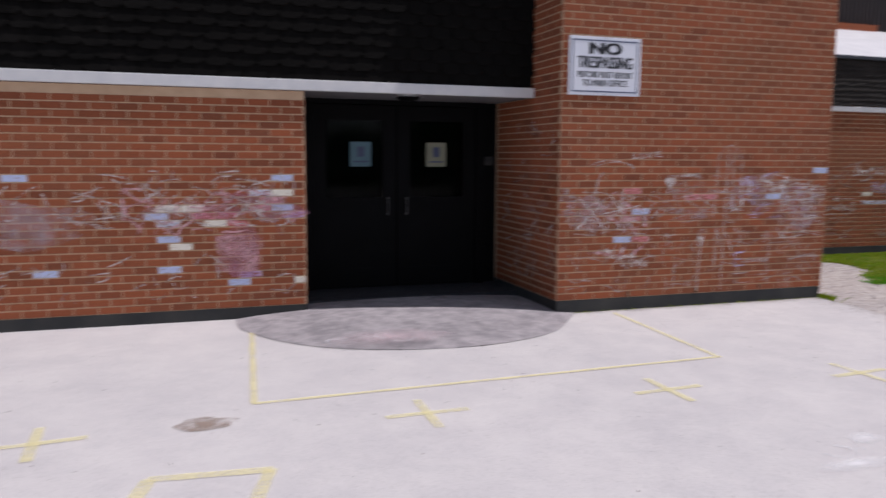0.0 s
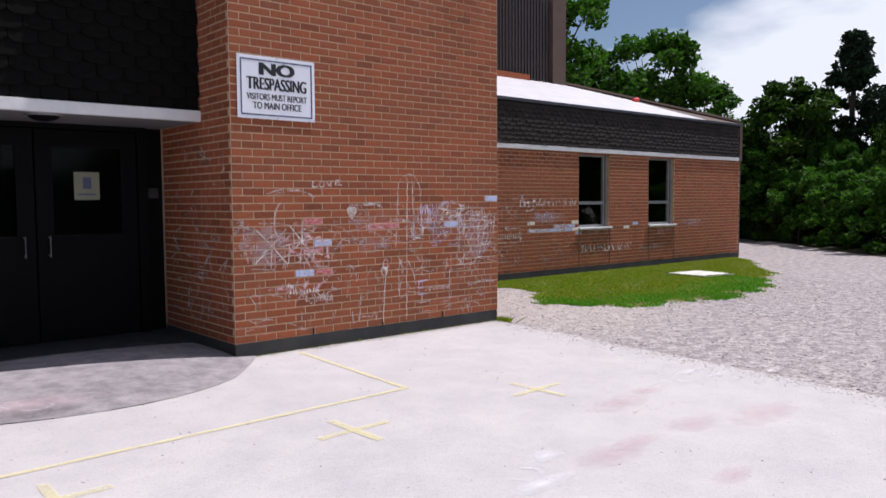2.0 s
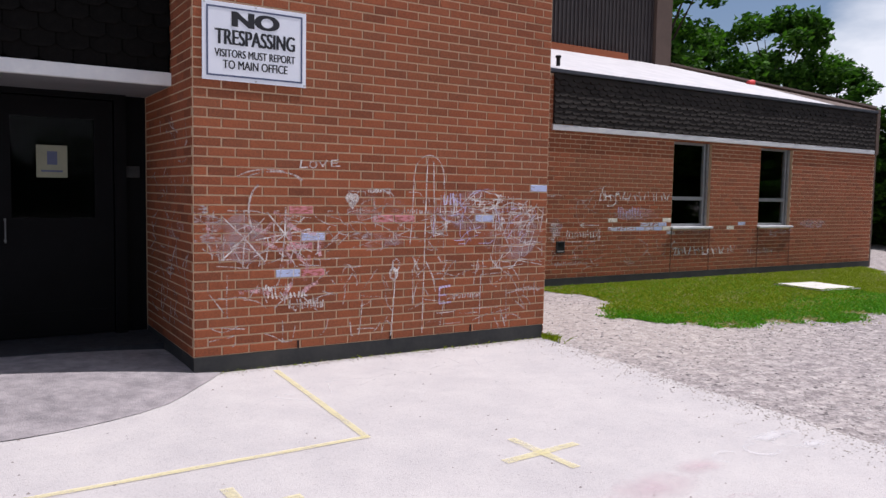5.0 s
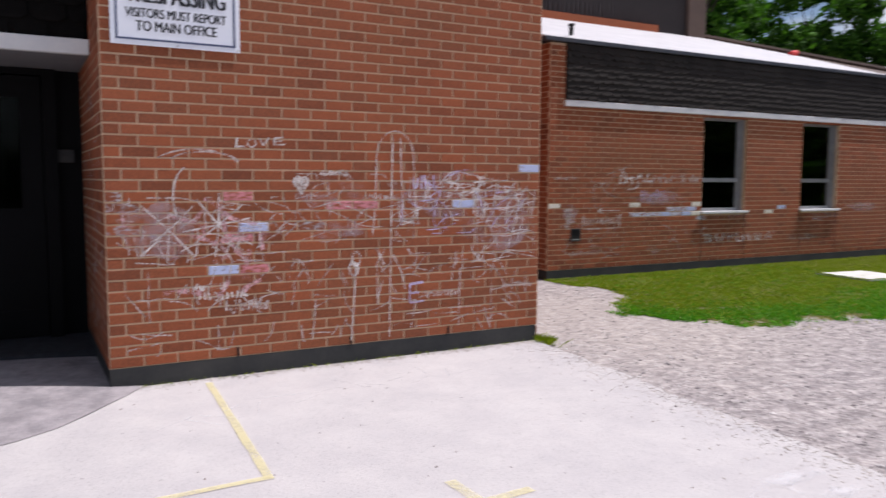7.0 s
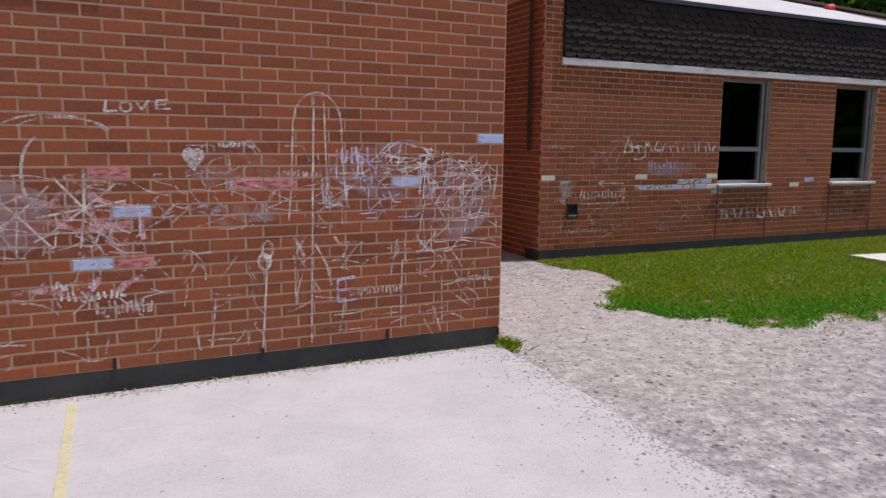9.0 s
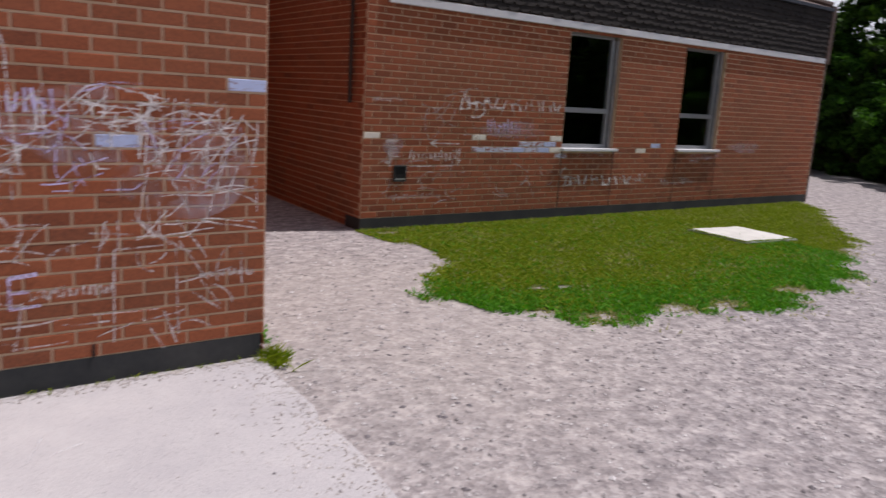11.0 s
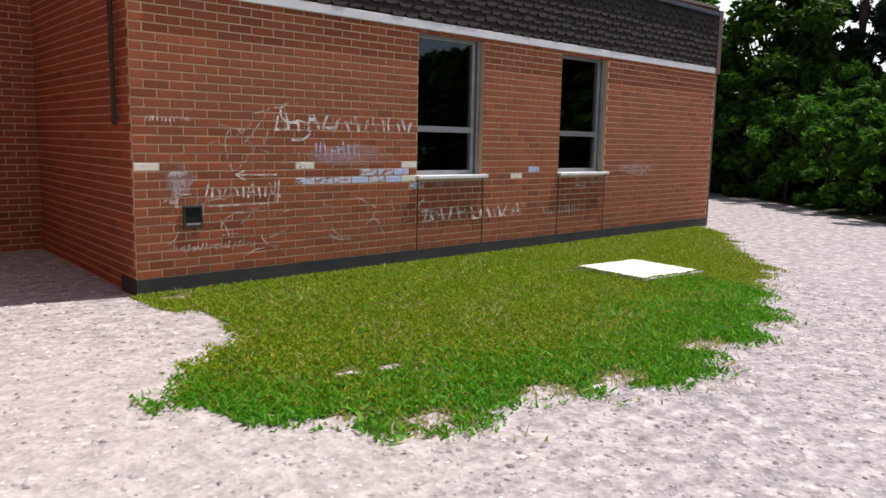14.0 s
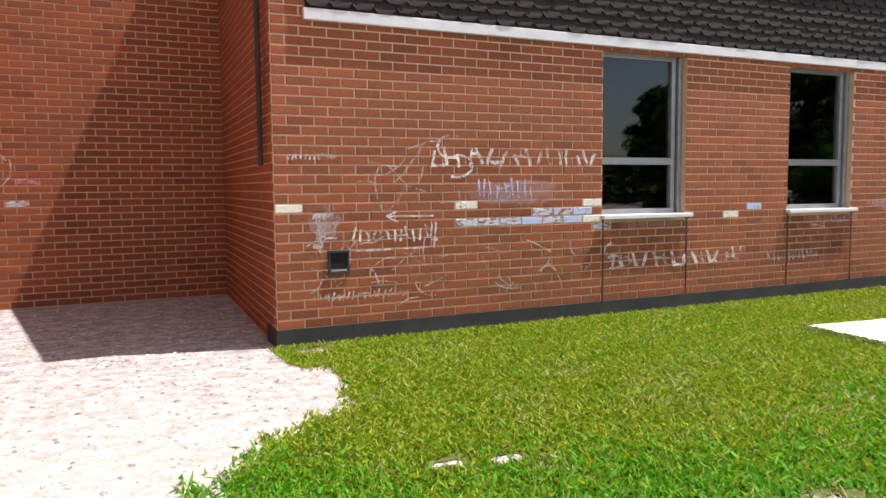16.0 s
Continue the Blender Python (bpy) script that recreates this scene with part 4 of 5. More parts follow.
# small dark bits scattered on the concrete
vs, fs = [], []
rng = random.Random(77)
for k in range(420):
    x, y, s = rng.uniform(-5, 2.8), rng.uniform(-5.5, -0.1), rng.uniform(0.003, 0.011)
    a = rng.uniform(0, 6)
    b0 = len(vs)
    for q in range(4):
        vs.append((x + s * math.cos(a + q * 1.57) * rng.uniform(0.5, 1.3), y + s * math.sin(a + q * 1.57) * rng.uniform(0.3, 1), 0.0235))
    vs.append((x, y, 0.0235 + s * 0.6))
    fs += [(b0 + q, b0 + (q + 1) % 4, b0 + 4) for q in range(4)]
tagged(from_lists("leaf_litter", vs, fs, M_STAIN, pavement), "small dark bits scattered on the concrete", kind="stuff")


# crumbs of mortar and grit swept against the foot of the block
vs, fs = [], []
for k in range(900):
    x, y, s = rng.uniform(0.05, W), -0.012 - abs(rng.gauss(0, 0.045)), rng.uniform(0.003, 0.010)
    q = len(vs)
    for vx, vy, vz in octa:
        vs.append((x + vx * s * rng.uniform(0.7, 1.3), y + vy * s * rng.uniform(0.7, 1.3), 0.025 + vz * s * 0.5))
    fs += [tuple(q + i for i in t) for t in otri]
for k in range(1500):
    y = rng.uniform(-4.5, -0.05)
    x, s = paving_edge(y) - rng.expovariate(9.0), rng.uniform(0.003, 0.009)
    q = len(vs)
    for vx, vy, vz in octa:
        vs.append((x + vx * s * rng.uniform(0.7, 1.3), y + vy * s * rng.uniform(0.7, 1.3), 0.024 + vz * s * 0.4))
    fs += [tuple(q + i for i in t) for t in otri]
tagged(from_lists("grit", vs, fs, M_STONE, pavement), "pale grit along the wall and the edge of the concrete", kind="stuff")


# ---------------------------------------------------------------- chalk on the walls
def front_z(z):
    return float(np.interp(z, [0.0, 0.73, 1.0, 1.12, 1.435, 1.65, 1.9, 4.0], [0.0, 0.768, 1.025, 1.133, 1.442, 1.60, 1.77, 3.95]))


def wing_u(u):
    return float(np.interp(u, [5.3, 5.5, 6.92, 8.18, 8.5, 9.44, 9.68, 10.5, 11.2, 12.2], [5.57, 5.78, 7.2, 8.47, 8.62, 9.99, 10.27, 11.25, 12.0, 13.2]))


def wing_z(z):
    return float(np.interp(z, [0.0, 0.36, 0.5, 0.82, 0.92, 1.05, 1.39, 1.55], [0.0, 0.345, 0.46, 0.79, 0.88, 1.0, 1.37, 1.53]))


def on_front(u, z, lift):
    return (u, -0.0095 - lift, front_z(z))


def on_wing(u, z, lift):
    return (wing_u(u), WING_Y - 0.0095 - lift, wing_z(z))


def on_left(u, z, lift):
    return (u + 0.06, LEFT_Y - 0.0095 - lift, z + 0.05)


def on_side(u, z, lift):
    return (-0.0095 - lift, u, z)


def on_back(u, z, lift):
    return (u, BACK_Y - 0.0095 - lift, z)


def chalk_lines(plane, paths, w, mat, label, name="chalk_drawing"):
    bm = bmesh.new()
    for q, path in enumerate(paths):
        lift = 0.0006 + 0.00015 * (q % 12)
        pts = [Vector(p) for p in path]
        prev = None
        for k, p in enumerate(pts):
            d = (pts[min(k + 1, len(pts) - 1)] - pts[max(k - 1, 0)])
            s = Vector((-d.y, d.x)).normalized() * w * rng.uniform(0.35, 0.65) if d.length else Vector((w / 2, 0))
            cur = [bm.verts.new(plane(p.x + s.x, p.y + s.y, lift)), bm.verts.new(plane(p.x - s.x, p.y - s.y, lift))]
            if prev:
                bm.faces.new((prev[0], prev[1], cur[1], cur[0]))
            prev = cur
    return tagged(link(name, bm, mat), label, "chalk", kind="stuff" if len(paths) > 2 else "")


def arc(cx_, cz_, rx, rz, a0, a1, n_=16):
    return [(cx_ + rx * math.cos(radians(a0 + (a1 - a0) * k / n_)), cz_ + rz * math.sin(radians(a0 + (a1 - a0) * k / n_))) for k in range(n_ + 1)]


def scrawl(u0, u1, z0, z1, count, size):
    out = []
    for k in range(count):
        x, z, a = rng.uniform(u0, u1), rng.uniform(z0, z1), rng.uniform(0, math.tau)
        bend, ln, pts = rng.gauss(0, 0.8), rng.uniform(0.4, 1.0) * size, []
        for j in range(9):
            pts.append((min(max(x, u0), u1), min(max(z, z0), z1)))
            x += math.cos(a) * ln / 8
            z += math.sin(a) * ln / 8 * 0.8
            a += bend / 8 + rng.gauss(0, 0.12)
        out.append(pts)
    return out


def straight(u0, u1, z0, z1, count, size):
    """Quick straight strokes, mostly upright or level."""
    out = []
    for k in range(count):
        x, z = rng.uniform(u0, u1), rng.uniform(z0, z1)
        a = rng.choice((0.0, 0.0, 1.57, 1.57, 0.75, 2.3)) + rng.gauss(0, 0.14)
        h_ = rng.uniform(0.3, 0.6) * size
        dx, dz = math.cos(a) * h_, math.sin(a) * h_
        out.append([(min(max(x + q * dx + rng.gauss(0, 0.003), u0), u1), min(max(z + q * dz + rng.gauss(0, 0.003), z0), z1)) for q in (-1, -0.5, 0, 0.5, 1)])
    return out


def star(cx_, cz_, r, spokes):
    return [[(cx_ - r * math.cos(a), cz_ - r * math.sin(a)), (cx_ + 0.01, cz_), (cx_ + r * math.cos(a), cz_ + r * math.sin(a))] for a in spokes]


def bars(plane, u0, u1, z, h, count, mat, label, w=0.014):
    """A line of writing that cannot be read, as plain strokes of its size."""
    ps = []
    u = u0
    step = (u1 - u0) / (count * 2)
    while u < u1:
        top, low = h * rng.uniform(0.05, 0.5), h * rng.uniform(0.3, 0.5)
        lean = rng.uniform(-0.35, 0.35) * step
        ps.append([(u - lean, z - low), (u + rng.uniform(-0.1, 0.1) * step, z), (u + lean, z + top)])
        if rng.random() < 0.25:
            zz = z + rng.uniform(-0.45, 0.15) * h
            ps.append([(u, zz), (u + step * 0.5, zz + rng.uniform(-0.12, 0.12) * h), (u + step * rng.uniform(0.8, 1.2), zz)])
        u += step * rng.uniform(0.7, 1.35)
    return chalk_lines(plane, ps, w, mat, label, "chalk_writing")


chalk_lines(on_front, [[(0.81, 1.65), (0.805, 1.61), (0.80, 1.565)], [(0.80, 1.57), (0.83, 1.572), (0.86, 1.575)], arc(0.905, 1.605, 0.028, 0.034, 80, 430), [(0.955, 1.65), (0.97, 1.62), (0.985, 1.585)], [(0.985, 1.585), (1.0, 1.62), (1.02, 1.66)],
                       [(1.06, 1.665), (1.057, 1.63), (1.06, 1.59)], [(1.06, 1.595), (1.09, 1.597), (1.13, 1.60)], [(1.06, 1.655), (1.12, 1.665)], [(1.06, 1.625), (1.11, 1.63)]], 0.013, M_CHALK, "the word love in white chalk on brick", "chalk_word")
chalk_lines(on_front, star(0.36, 0.98, 0.23, (0.8, 2.3, 1.55)) + star(0.67, 1.01, 0.22, (0.7, 2.2, 1.5, 0.2)), 0.011, M_CHALK, "two white chalk stars scratched on brick")
chalk_lines(on_front, [arc(1.95, 1.48, 0.15, 0.29, 190, -10), [(1.80, 1.42), (1.79, 1.15), (1.77, 0.9)], [(2.10, 1.42), (2.11, 1.2), (2.13, 1.0)], [(1.93, 1.72), (1.92, 1.2), (1.91, 0.7), (1.90, 0.17)],
                       [(1.99, 1.70), (2.0, 1.3), (2.01, 1.1)], [(1.64, 0.7), (1.62, 0.4), (1.60, 0.17)], [(1.93, 0.75), (2.0, 0.62), (2.03, 0.5)]], 0.010, M_CHALK, "tall white chalk arch outline running down the bricks")
chalk_lines(on_front, [arc(0.55, 1.38, 0.27, 0.16, 150, 20), arc(0.6, 1.42, 0.22, 0.1, 160, 10), arc(0.5, 1.2, 0.1, 0.2, 100, 250)], 0.014, M_CHALK_FAINT, "faint chalk arcs on the brick wall")
chalk_lines(on_front, straight(2.6, 3.19, 0.66, 1.28, 34, 0.3) + scrawl(2.62, 3.19, 0.7, 1.25, 14, 0.4), 0.006, M_CHALK, "dense white chalk scribble on brick")
chalk_lines(on_front, straight(2.0, 2.75, 0.98, 1.38, 34, 0.2) + scrawl(2.1, 2.7, 1.1, 1.36, 12, 0.24), 0.007, M_CHALK, "tangled white chalk letters on brick")
chalk_lines(on_front, scrawl(2.0, 3.1, 0.9, 1.4, 30, 0.3), 0.007, M_CHALK_LILAC, "lilac chalk scribble on brick")
chalk_lines(on_front, scrawl(1.2, 2.1, 0.85, 1.36, 50, 0.3), 0.007, M_CHALK_FAINT, "faint chalk scribble on brick")
chalk_lines(on_front, scrawl(0.05, 1.2, 0.75, 1.2, 30, 0.3) + straight(0.05, 1.2, 0.75, 1.2, 26, 0.2), 0.008, M_CHALK_FAINT, "faint chalk scribble around the stars")
chalk_lines(on_front, scrawl(0.1, 3.1, 0.2, 0.75, 40, 0.24) + straight(0.1, 3.15, 0.2, 0.75, 40, 0.26), 0.008, M_CHALK_FAINT, "faint chalk scratches low on the wall")
chalk_lines(on_front, scrawl(0.1, 1.0, 0.55, 1.2, 16, 0.3), 0.03, M_CHALK_ROSE, "rose chalk smears on brick")
chalk_lines(on_front, [[(2.5, 0.62), (2.78, 0.63), (2.79, 0.2)], [(2.5, 0.62), (2.49, 0.2)], [(2.62, 0.3), (2.72, 0.14)], [(2.72, 0.32), (2.78, 0.16)], [(2.85, 0.4), (3.0, 0.3)], [(2.9, 0.45), (3.0, 0.32)]], 0.011, M_CHALK_FAINT, "chalk box outline low on the wall")
chalk_lines(on_front, [[(1.80, 0.80), (1.86, 0.68)], [(1.87, 0.80), (1.79, 0.67)], [(2.05, 0.79), (2.08, 0.74), (2.13, 0.73), (2.10, 0.66)], arc(1.64, 0.73, 0.03, 0.05, 0, 360), arc(1.62, 0.66, 0.035, 0.045, 0, 360)], 0.016, M_CHALK, "small chalk cross and rings on brick")
chalk_lines(on_front, [[(2.07, 0.53), (2.07, 0.40)], [(2.07, 0.53), (2.18, 0.54)], [(2.07, 0.465), (2.15, 0.47)], [(2.07, 0.40), (2.19, 0.405)]], 0.016, M_CHALK_LILAC, "pale chalk bracket strokes on brick")
heart = [(1.24 + 0.045 * math.sin(a) ** 3, 1.29 + 0.0035 * (13 * math.cos(a) - 5 * math.cos(2 * a) - 2 * math.cos(3 * a) - math.cos(4 * a))) for a in [k * math.tau / 20 for k in range(21)]]
chalk_lines(on_front, [heart, [(1.22, 1.32), (1.25, 1.27)], [(1.25, 1.32), (1.24, 1.26)]], 0.03, M_CHALK, "small white chalk heart on brick")
chalk_lines(on_front, straight(1.95, 3.15, 1.0, 1.34, 26, 0.18) + scrawl(2.2, 3.1, 1.1, 1.32, 8, 0.3), 0.008, M_CHALK, "bold white chalk scrawl in a band on brick")
chalk_lines(on_front, scrawl(0.3, 0.95, 0.8, 1.15, 10, 0.3), 0.008, M_CHALK, "white chalk strokes around the stars")
bars(on_front, 1.38, 1.58, 1.37, 0.05, 5, M_CHALK, "short unreadable white chalk word on brick")
bars(on_front, 0.48, 0.72, 0.60, 0.05, 5, M_CHALK, "unreadable white chalk words on brick")
bars(on_front, 0.55, 0.86, 0.545, 0.06, 6, M_CHALK, "unreadable white chalk words on brick")
bars(on_front, 0.72, 1.0, 0.47, 0.09, 7, M_CHALK_FAINT, "faint unreadable chalk strokes on brick")
bars(on_front, 2.15, 2.50, 0.455, 0.06, 7, M_CHALK_FAINT, "faint unreadable chalk word on brick")
bars(on_front, 2.9, 3.18, 0.475, 0.04, 6, M_CHALK_FAINT, "faint unreadable chalk word on brick")
bars(on_front, 1.7, 1.95, 1.20, 0.05, 5, M_CHALK_FAINT, "faint unreadable chalk word on brick")
bars(on_front, 2.10, 2.32, 1.30, 0.12, 4, M_CHALK_LILAC, "lilac unreadable chalk strokes on brick")

bars(on_wing, 6.62, 8.18, 1.39, 0.17, 8, M_CHALK, "large unreadable white chalk word on brick", 0.024)
chalk_lines(on_wing, [arc(6.78, 1.46, 0.12, 0.09, 60, 250) + arc(6.82, 1.32, 0.14, 0.08, 80, -110)], 0.018, M_CHALK, "large white chalk swirl on brick")
bars(on_wing, 7.02, 7.5, 1.16, 0.16, 4, M_CHALK_LILAC, "lilac unreadable chalk word on brick")
bars(on_wing, 5.97, 6.62, 0.82, 0.14, 7, M_CHALK, "unreadable white chalk word on brick", 0.016)
chalk_lines(on_wing, [[(6.23, 0.96), (6.62, 0.955)], [(6.23, 0.96), (6.32, 1.0)], [(6.23, 0.96), (6.32, 0.91)], [(6.62, 0.70), (6.64, 0.9)], [(5.97, 0.70), (6.62, 0.705)]], 0.013, M_CHALK, "white chalk arrow on brick")
bars(on_wing, 5.62, 6.4, 0.36, 0.08, 10, M_CHALK_FAINT, "faint unreadable chalk line on brick")
bars(on_wing, 5.5, 5.83, 1.38, 0.05, 6, M_CHALK, "small unreadable chalk word on brick")
bars(on_wing, 8.5, 9.58, 0.50, 0.17, 7, M_CHALK, "large unreadable white chalk word on brick", 0.024)
chalk_lines(on_wing, [arc(8.45, 0.60, 0.13, 0.06, 60, 250) + arc(8.48, 0.50, 0.16, 0.06, 90, -110)], 0.018, M_CHALK, "large white chalk swirl below the window")
bars(on_wing, 9.9, 10.5, 0.46, 0.13, 6, M_CHALK_FAINT, "unreadable white chalk word on brick", 0.016)
bars(on_wing, 11.2, 11.9, 0.98, 0.06, 8, M_CHALK_FAINT, "faint unreadable chalk word on brick")
chalk_lines(on_wing, scrawl(6.0, 6.9, 1.0, 1.5, 12, 0.5), 0.010, M_CHALK_FAINT, "faint looping chalk scribble on brick")
chalk_lines(on_wing, scrawl(5.6, 8.1, 0.25, 0.8, 40, 0.3), 0.010, M_CHALK_FAINT, "faint chalk scratches on brick")
chalk_lines(on_wing, [[(5.70, 1.0), (5.72, 0.7)], [(5.75, 1.0), (5.74, 0.8)], [(5.66, 0.97), (5.82, 0.98)], [(5.68, 0.92), (5.8, 0.9)], [(5.66, 0.75), (5.73, 0.74)]], 0.03, M_CHALK_FAINT, "pale chalk smear above the vent")
chalk_lines(on_left, scrawl(-5.6, -2.5, 0.85, 1.35, 110, 0.3), 0.013, M_CHALK_FAINT, "dense chalk scribble on the low brick wall")
chalk_lines(on_left, scrawl(-4.0, -2.5, 0.75, 1.2, 40, 0.3), 0.02, M_CHALK_ROSE, "rose chalk scribble on the low brick wall")
chalk_lines(on_left, scrawl(-5.6, -2.5, 0.2, 0.6, 40, 0.22), 0.012, M_CHALK_FAINT, "faint chalk scratches low on the wall")
chalk_lines(on_left, [[(-3.2 + 0.04 * k, 0.76), (-3.19 + 0.04 * k, 0.6), (-3.2 + 0.04 * k, 0.42)] for k in range(9)], 0.05, M_CHALK_ROSE, "pink chalk block filled in over the bricks")
chalk_lines(on_side, scrawl(0.1, 1.4, 0.3, 1.9, 60, 0.35), 0.012, M_CHALK_FAINT, "faint chalk scribble on the shaded side wall")
chalk_lines(on_back, scrawl(3.3, 3.9, 0.8, 1.6, 14, 0.3), 0.014, M_CHALK_FAINT, "faint chalk scribble on the bay's back wall")



def dust(plane, u, z, ru, rz, mat, label, seed):
    """A rubbed haze of chalk over the bricks."""
    bm = bmesh.new()
    c = bm.verts.new(plane(u, z, 0.0003))
    ring = []
    for k in range(24):
        a = k * math.tau / 24
        f = 1 + 0.4 * noise.noise(Vector((math.cos(a) * 1.3, math.sin(a) * 1.3, seed)))
        ring.append(bm.verts.new(plane(u + ru * f * math.cos(a), z + rz * f * math.sin(a), 0.0003)))
    for k in range(24):
        bm.faces.new((c, ring[k], ring[(k + 1) % 24]))
    return tagged(link("chalk_smudge", bm, mat), label, "chalk")


for k, (u, z, ru, rz) in enumerate(((2.45, 1.2, 0.42, 0.17), (2.85, 1.0, 0.32, 0.26), (1.45, 1.22, 0.25, 0.1), (0.3, 1.0, 0.24, 0.18), (1.5, 0.95, 0.2, 0.07))):
    dust(on_front, u, z, ru, rz, M_DUST, "pale lilac chalk haze rubbed over brick", k)
for k, (u, z, ru, rz) in enumerate(((0.85, 0.93, 0.14, 0.05), (0.4, 0.85, 0.12, 0.06), (0.9, 0.66, 0.1, 0.03), (1.62, 1.17, 0.12, 0.05), (2.7, 1.28, 0.3, 0.05))):
    dust(on_front, u, z, ru, rz, M_DUST_ROSE, "rose chalk haze rubbed over brick", k + 9)
for k, (u, z, ru, rz) in enumerate(((-3.3, 0.97, 0.6, 0.1), (-4.8, 0.9, 0.6, 0.2), (-2.75, 1.0, 0.25, 0.12))):
    dust(on_left, u, z, ru, rz, M_DUST, "pale chalk haze rubbed over brick", k + 20)
for k, (u, z, ru, rz) in enumerate(((-2.98, 0.60, 0.18, 0.26), (-2.62, 0.98, 0.24, 0.07), (-3.25, 0.98, 0.26, 0.08), (-2.9, 1.1, 0.3, 0.05))):
    dust(on_left, u, z, ru, rz, M_CHALK_MAGENTA, "magenta chalk rubbed into the brick", k + 60)
dust(on_left, -3.0, 0.62, 0.22, 0.22, M_DUST_ROSE, "pink chalk haze rubbed over brick", 30)
for k, (u, z, ru, rz) in enumerate(((7.4, 1.12, 0.5, 0.09), (5.75, 0.92, 0.12, 0.13), (8.75, 0.84, 0.4, 0.05), (10.7, 0.8, 0.3, 0.06), (11.6, 0.95, 0.35, 0.08))):
    dust(on_wing, u, z, ru, rz, M_DUST, "pale chalk haze rubbed over brick", k + 40)



def run_stain(plane, u0, u1, z0, z1, label):
    """Rain-washed dirt below a sill, ragged at its foot."""
    bm = bmesh.new()
    prev = None
    for k in range(17):
        u = u0 + (u1 - u0) * k / 16
        f = z0 + (z1 - z0) * 0.35 * (0.5 + noise.noise(Vector((u * 6, 3, 1))))
        cur = [bm.verts.new(plane(u, f, 0.0003)), bm.verts.new(plane(u, z1, 0.0003))]
        if prev:
            bm.faces.new((prev[0], cur[0], cur[1], prev[1]))
        prev = cur
    return tagged(link("run_stain", bm, M_SOOT), label, "stain")


run_stain(on_wing, 8.41, 9.07, 0.16, 0.86, "dark rain-washed stain on the brick below the sill")
run_stain(on_wing, 10.13, 10.92, 0.16, 0.86, "dark rain-washed stain on the brick below the sill")
run_stain(on_front, 2.45, 2.95, 3.3, 3.75, "dark rain-washed stain below the upper sill")

# ---------------------------------------------------------------- trees
def leaf_cloud(bm_lists, centre, radius, count, size, r, flat=0.8):
    vs, fs = bm_lists
    for k in range(count):
        while True:
            d = Vector((r.uniform(-1, 1), r.uniform(-1, 1), r.uniform(-1, 1)))
            if 0.25 < d.length < 1:
                break
        p = Vector(centre) + Vector((d.x * radius, d.y * radius, d.z * radius * flat))
        a = Vector((r.gauss(0, 1), r.gauss(0, 1), r.gauss(0, 0.6))).normalized()
        b = a.orthogonal().normalized()
        b = (Matrix.Rotation(r.uniform(0, 6.28), 3, a) @ b)
        s = size * r.uniform(0.6, 1.3)
        q = len(vs)
        n_ = a.cross(b) * s * 0.18
        vs += [tuple(p - a * s), tuple(p + b * s * 0.5 + n_), tuple(p + a * s), tuple(p - b * s * 0.5 + n_)]
        fs += [(q, q + 1, q + 2), (q, q + 2, q + 3)]


def tree(name, label, height, spread, seed, mat, clumps=70, leaves=95, leaf=0.10, low=0.25, cone=False, at=(0, 0, 0)):
    r = random.Random(seed)
    t = thing(name, label, "tree", at, "woodland trees")
    bm = bmesh.new()
    lean = Vector((r.uniform(-0.3, 0.3), r.uniform(-0.3, 0.3), 0))
    pts = [Vector((0, 0, -0.05)) + lean * (k / 5) ** 2 + Vector((r.gauss(0, 0.05), r.gauss(0, 0.05), height * 0.85 * k / 5)) for k in range(6)]
    rad = height * 0.018
    for k in range(5):
        rod(bm, pts[k], pts[k + 1], rad * (1 - k * 0.18), rad * (1 - (k + 1) * 0.18), 7)
    cents = []
    for k in range(clumps):
        f = r.random()
        z = height * (low + (1 - low) * f)
        if cone:
            rr = spread * (1 - f) ** 0.8 * 0.95 + 0.12
        else:
            rr = spread * (math.sin(math.pi * min(1, 0.12 + 0.80 * f)) ** 0.6)
        a = r.uniform(0, math.tau)
        rr *= r.uniform(0.4, 1.1) * (1 + 0.32 * noise.noise(Vector((math.cos(a) * 1.3, math.sin(a) * 1.3, f * 4 + seed))))
        cents.append(Vector((rr * math.cos(a), rr * math.sin(a), z)) + lean * f)
    for c in cents[::5]:
        base = pts[min(4, max(1, int(c.z / height * 4)))]
        rod(bm, base, base.lerp(c, 0.9), rad * 0.4, rad * 0.08, 5)
    part("trunk", bm, M_TRUNK, t)
    lists = ([], [])
    for c in cents:
        leaf_cloud(lists, c, spread * r.uniform(0.11, 0.25), leaves, leaf, r)
    cr = from_lists("crown", lists[0], lists[1], mat, t)
    return t


big = tree("tree", "tall broad-leaved tree with a loose sunlit crown", 9.5, 2.9, 1, M_LEAF, 120, 120, 0.13, 0.2, at=(16.8, 11.3, 0))
mid_t = tree("tree", "rounded broad-leaved tree with gaps in its crown", 6.9, 2.1, 2, M_LEAF, 150, 110, 0.11, 0.15, at=(19.5, 8.9, 0))
dark = tree("tree", "dense woodland tree with leaves to the ground, shade put into its leaf colour", 5.2, 2.0, 3, M_LEAF_DARK, 110, 110, 0.12, 0.03, at=(23.5, 6.2, 0))
cone = tree("tree", "slim dark conifer with ragged outline", 6.8, 1.5, 4, M_LEAF_CONE, 130, 90, 0.11, 0.05, True, at=(24.5, 4.6, 0))
bush = tree("shrub", "low bright shrub at the wood's edge", 2.6, 1.3, 6, M_LEAF, 50, 100, 0.10, 0.05, at=(22.5, 3.6, 0))
bush["category"] = "shrub"
bush["group"] = "woodland shrubs"


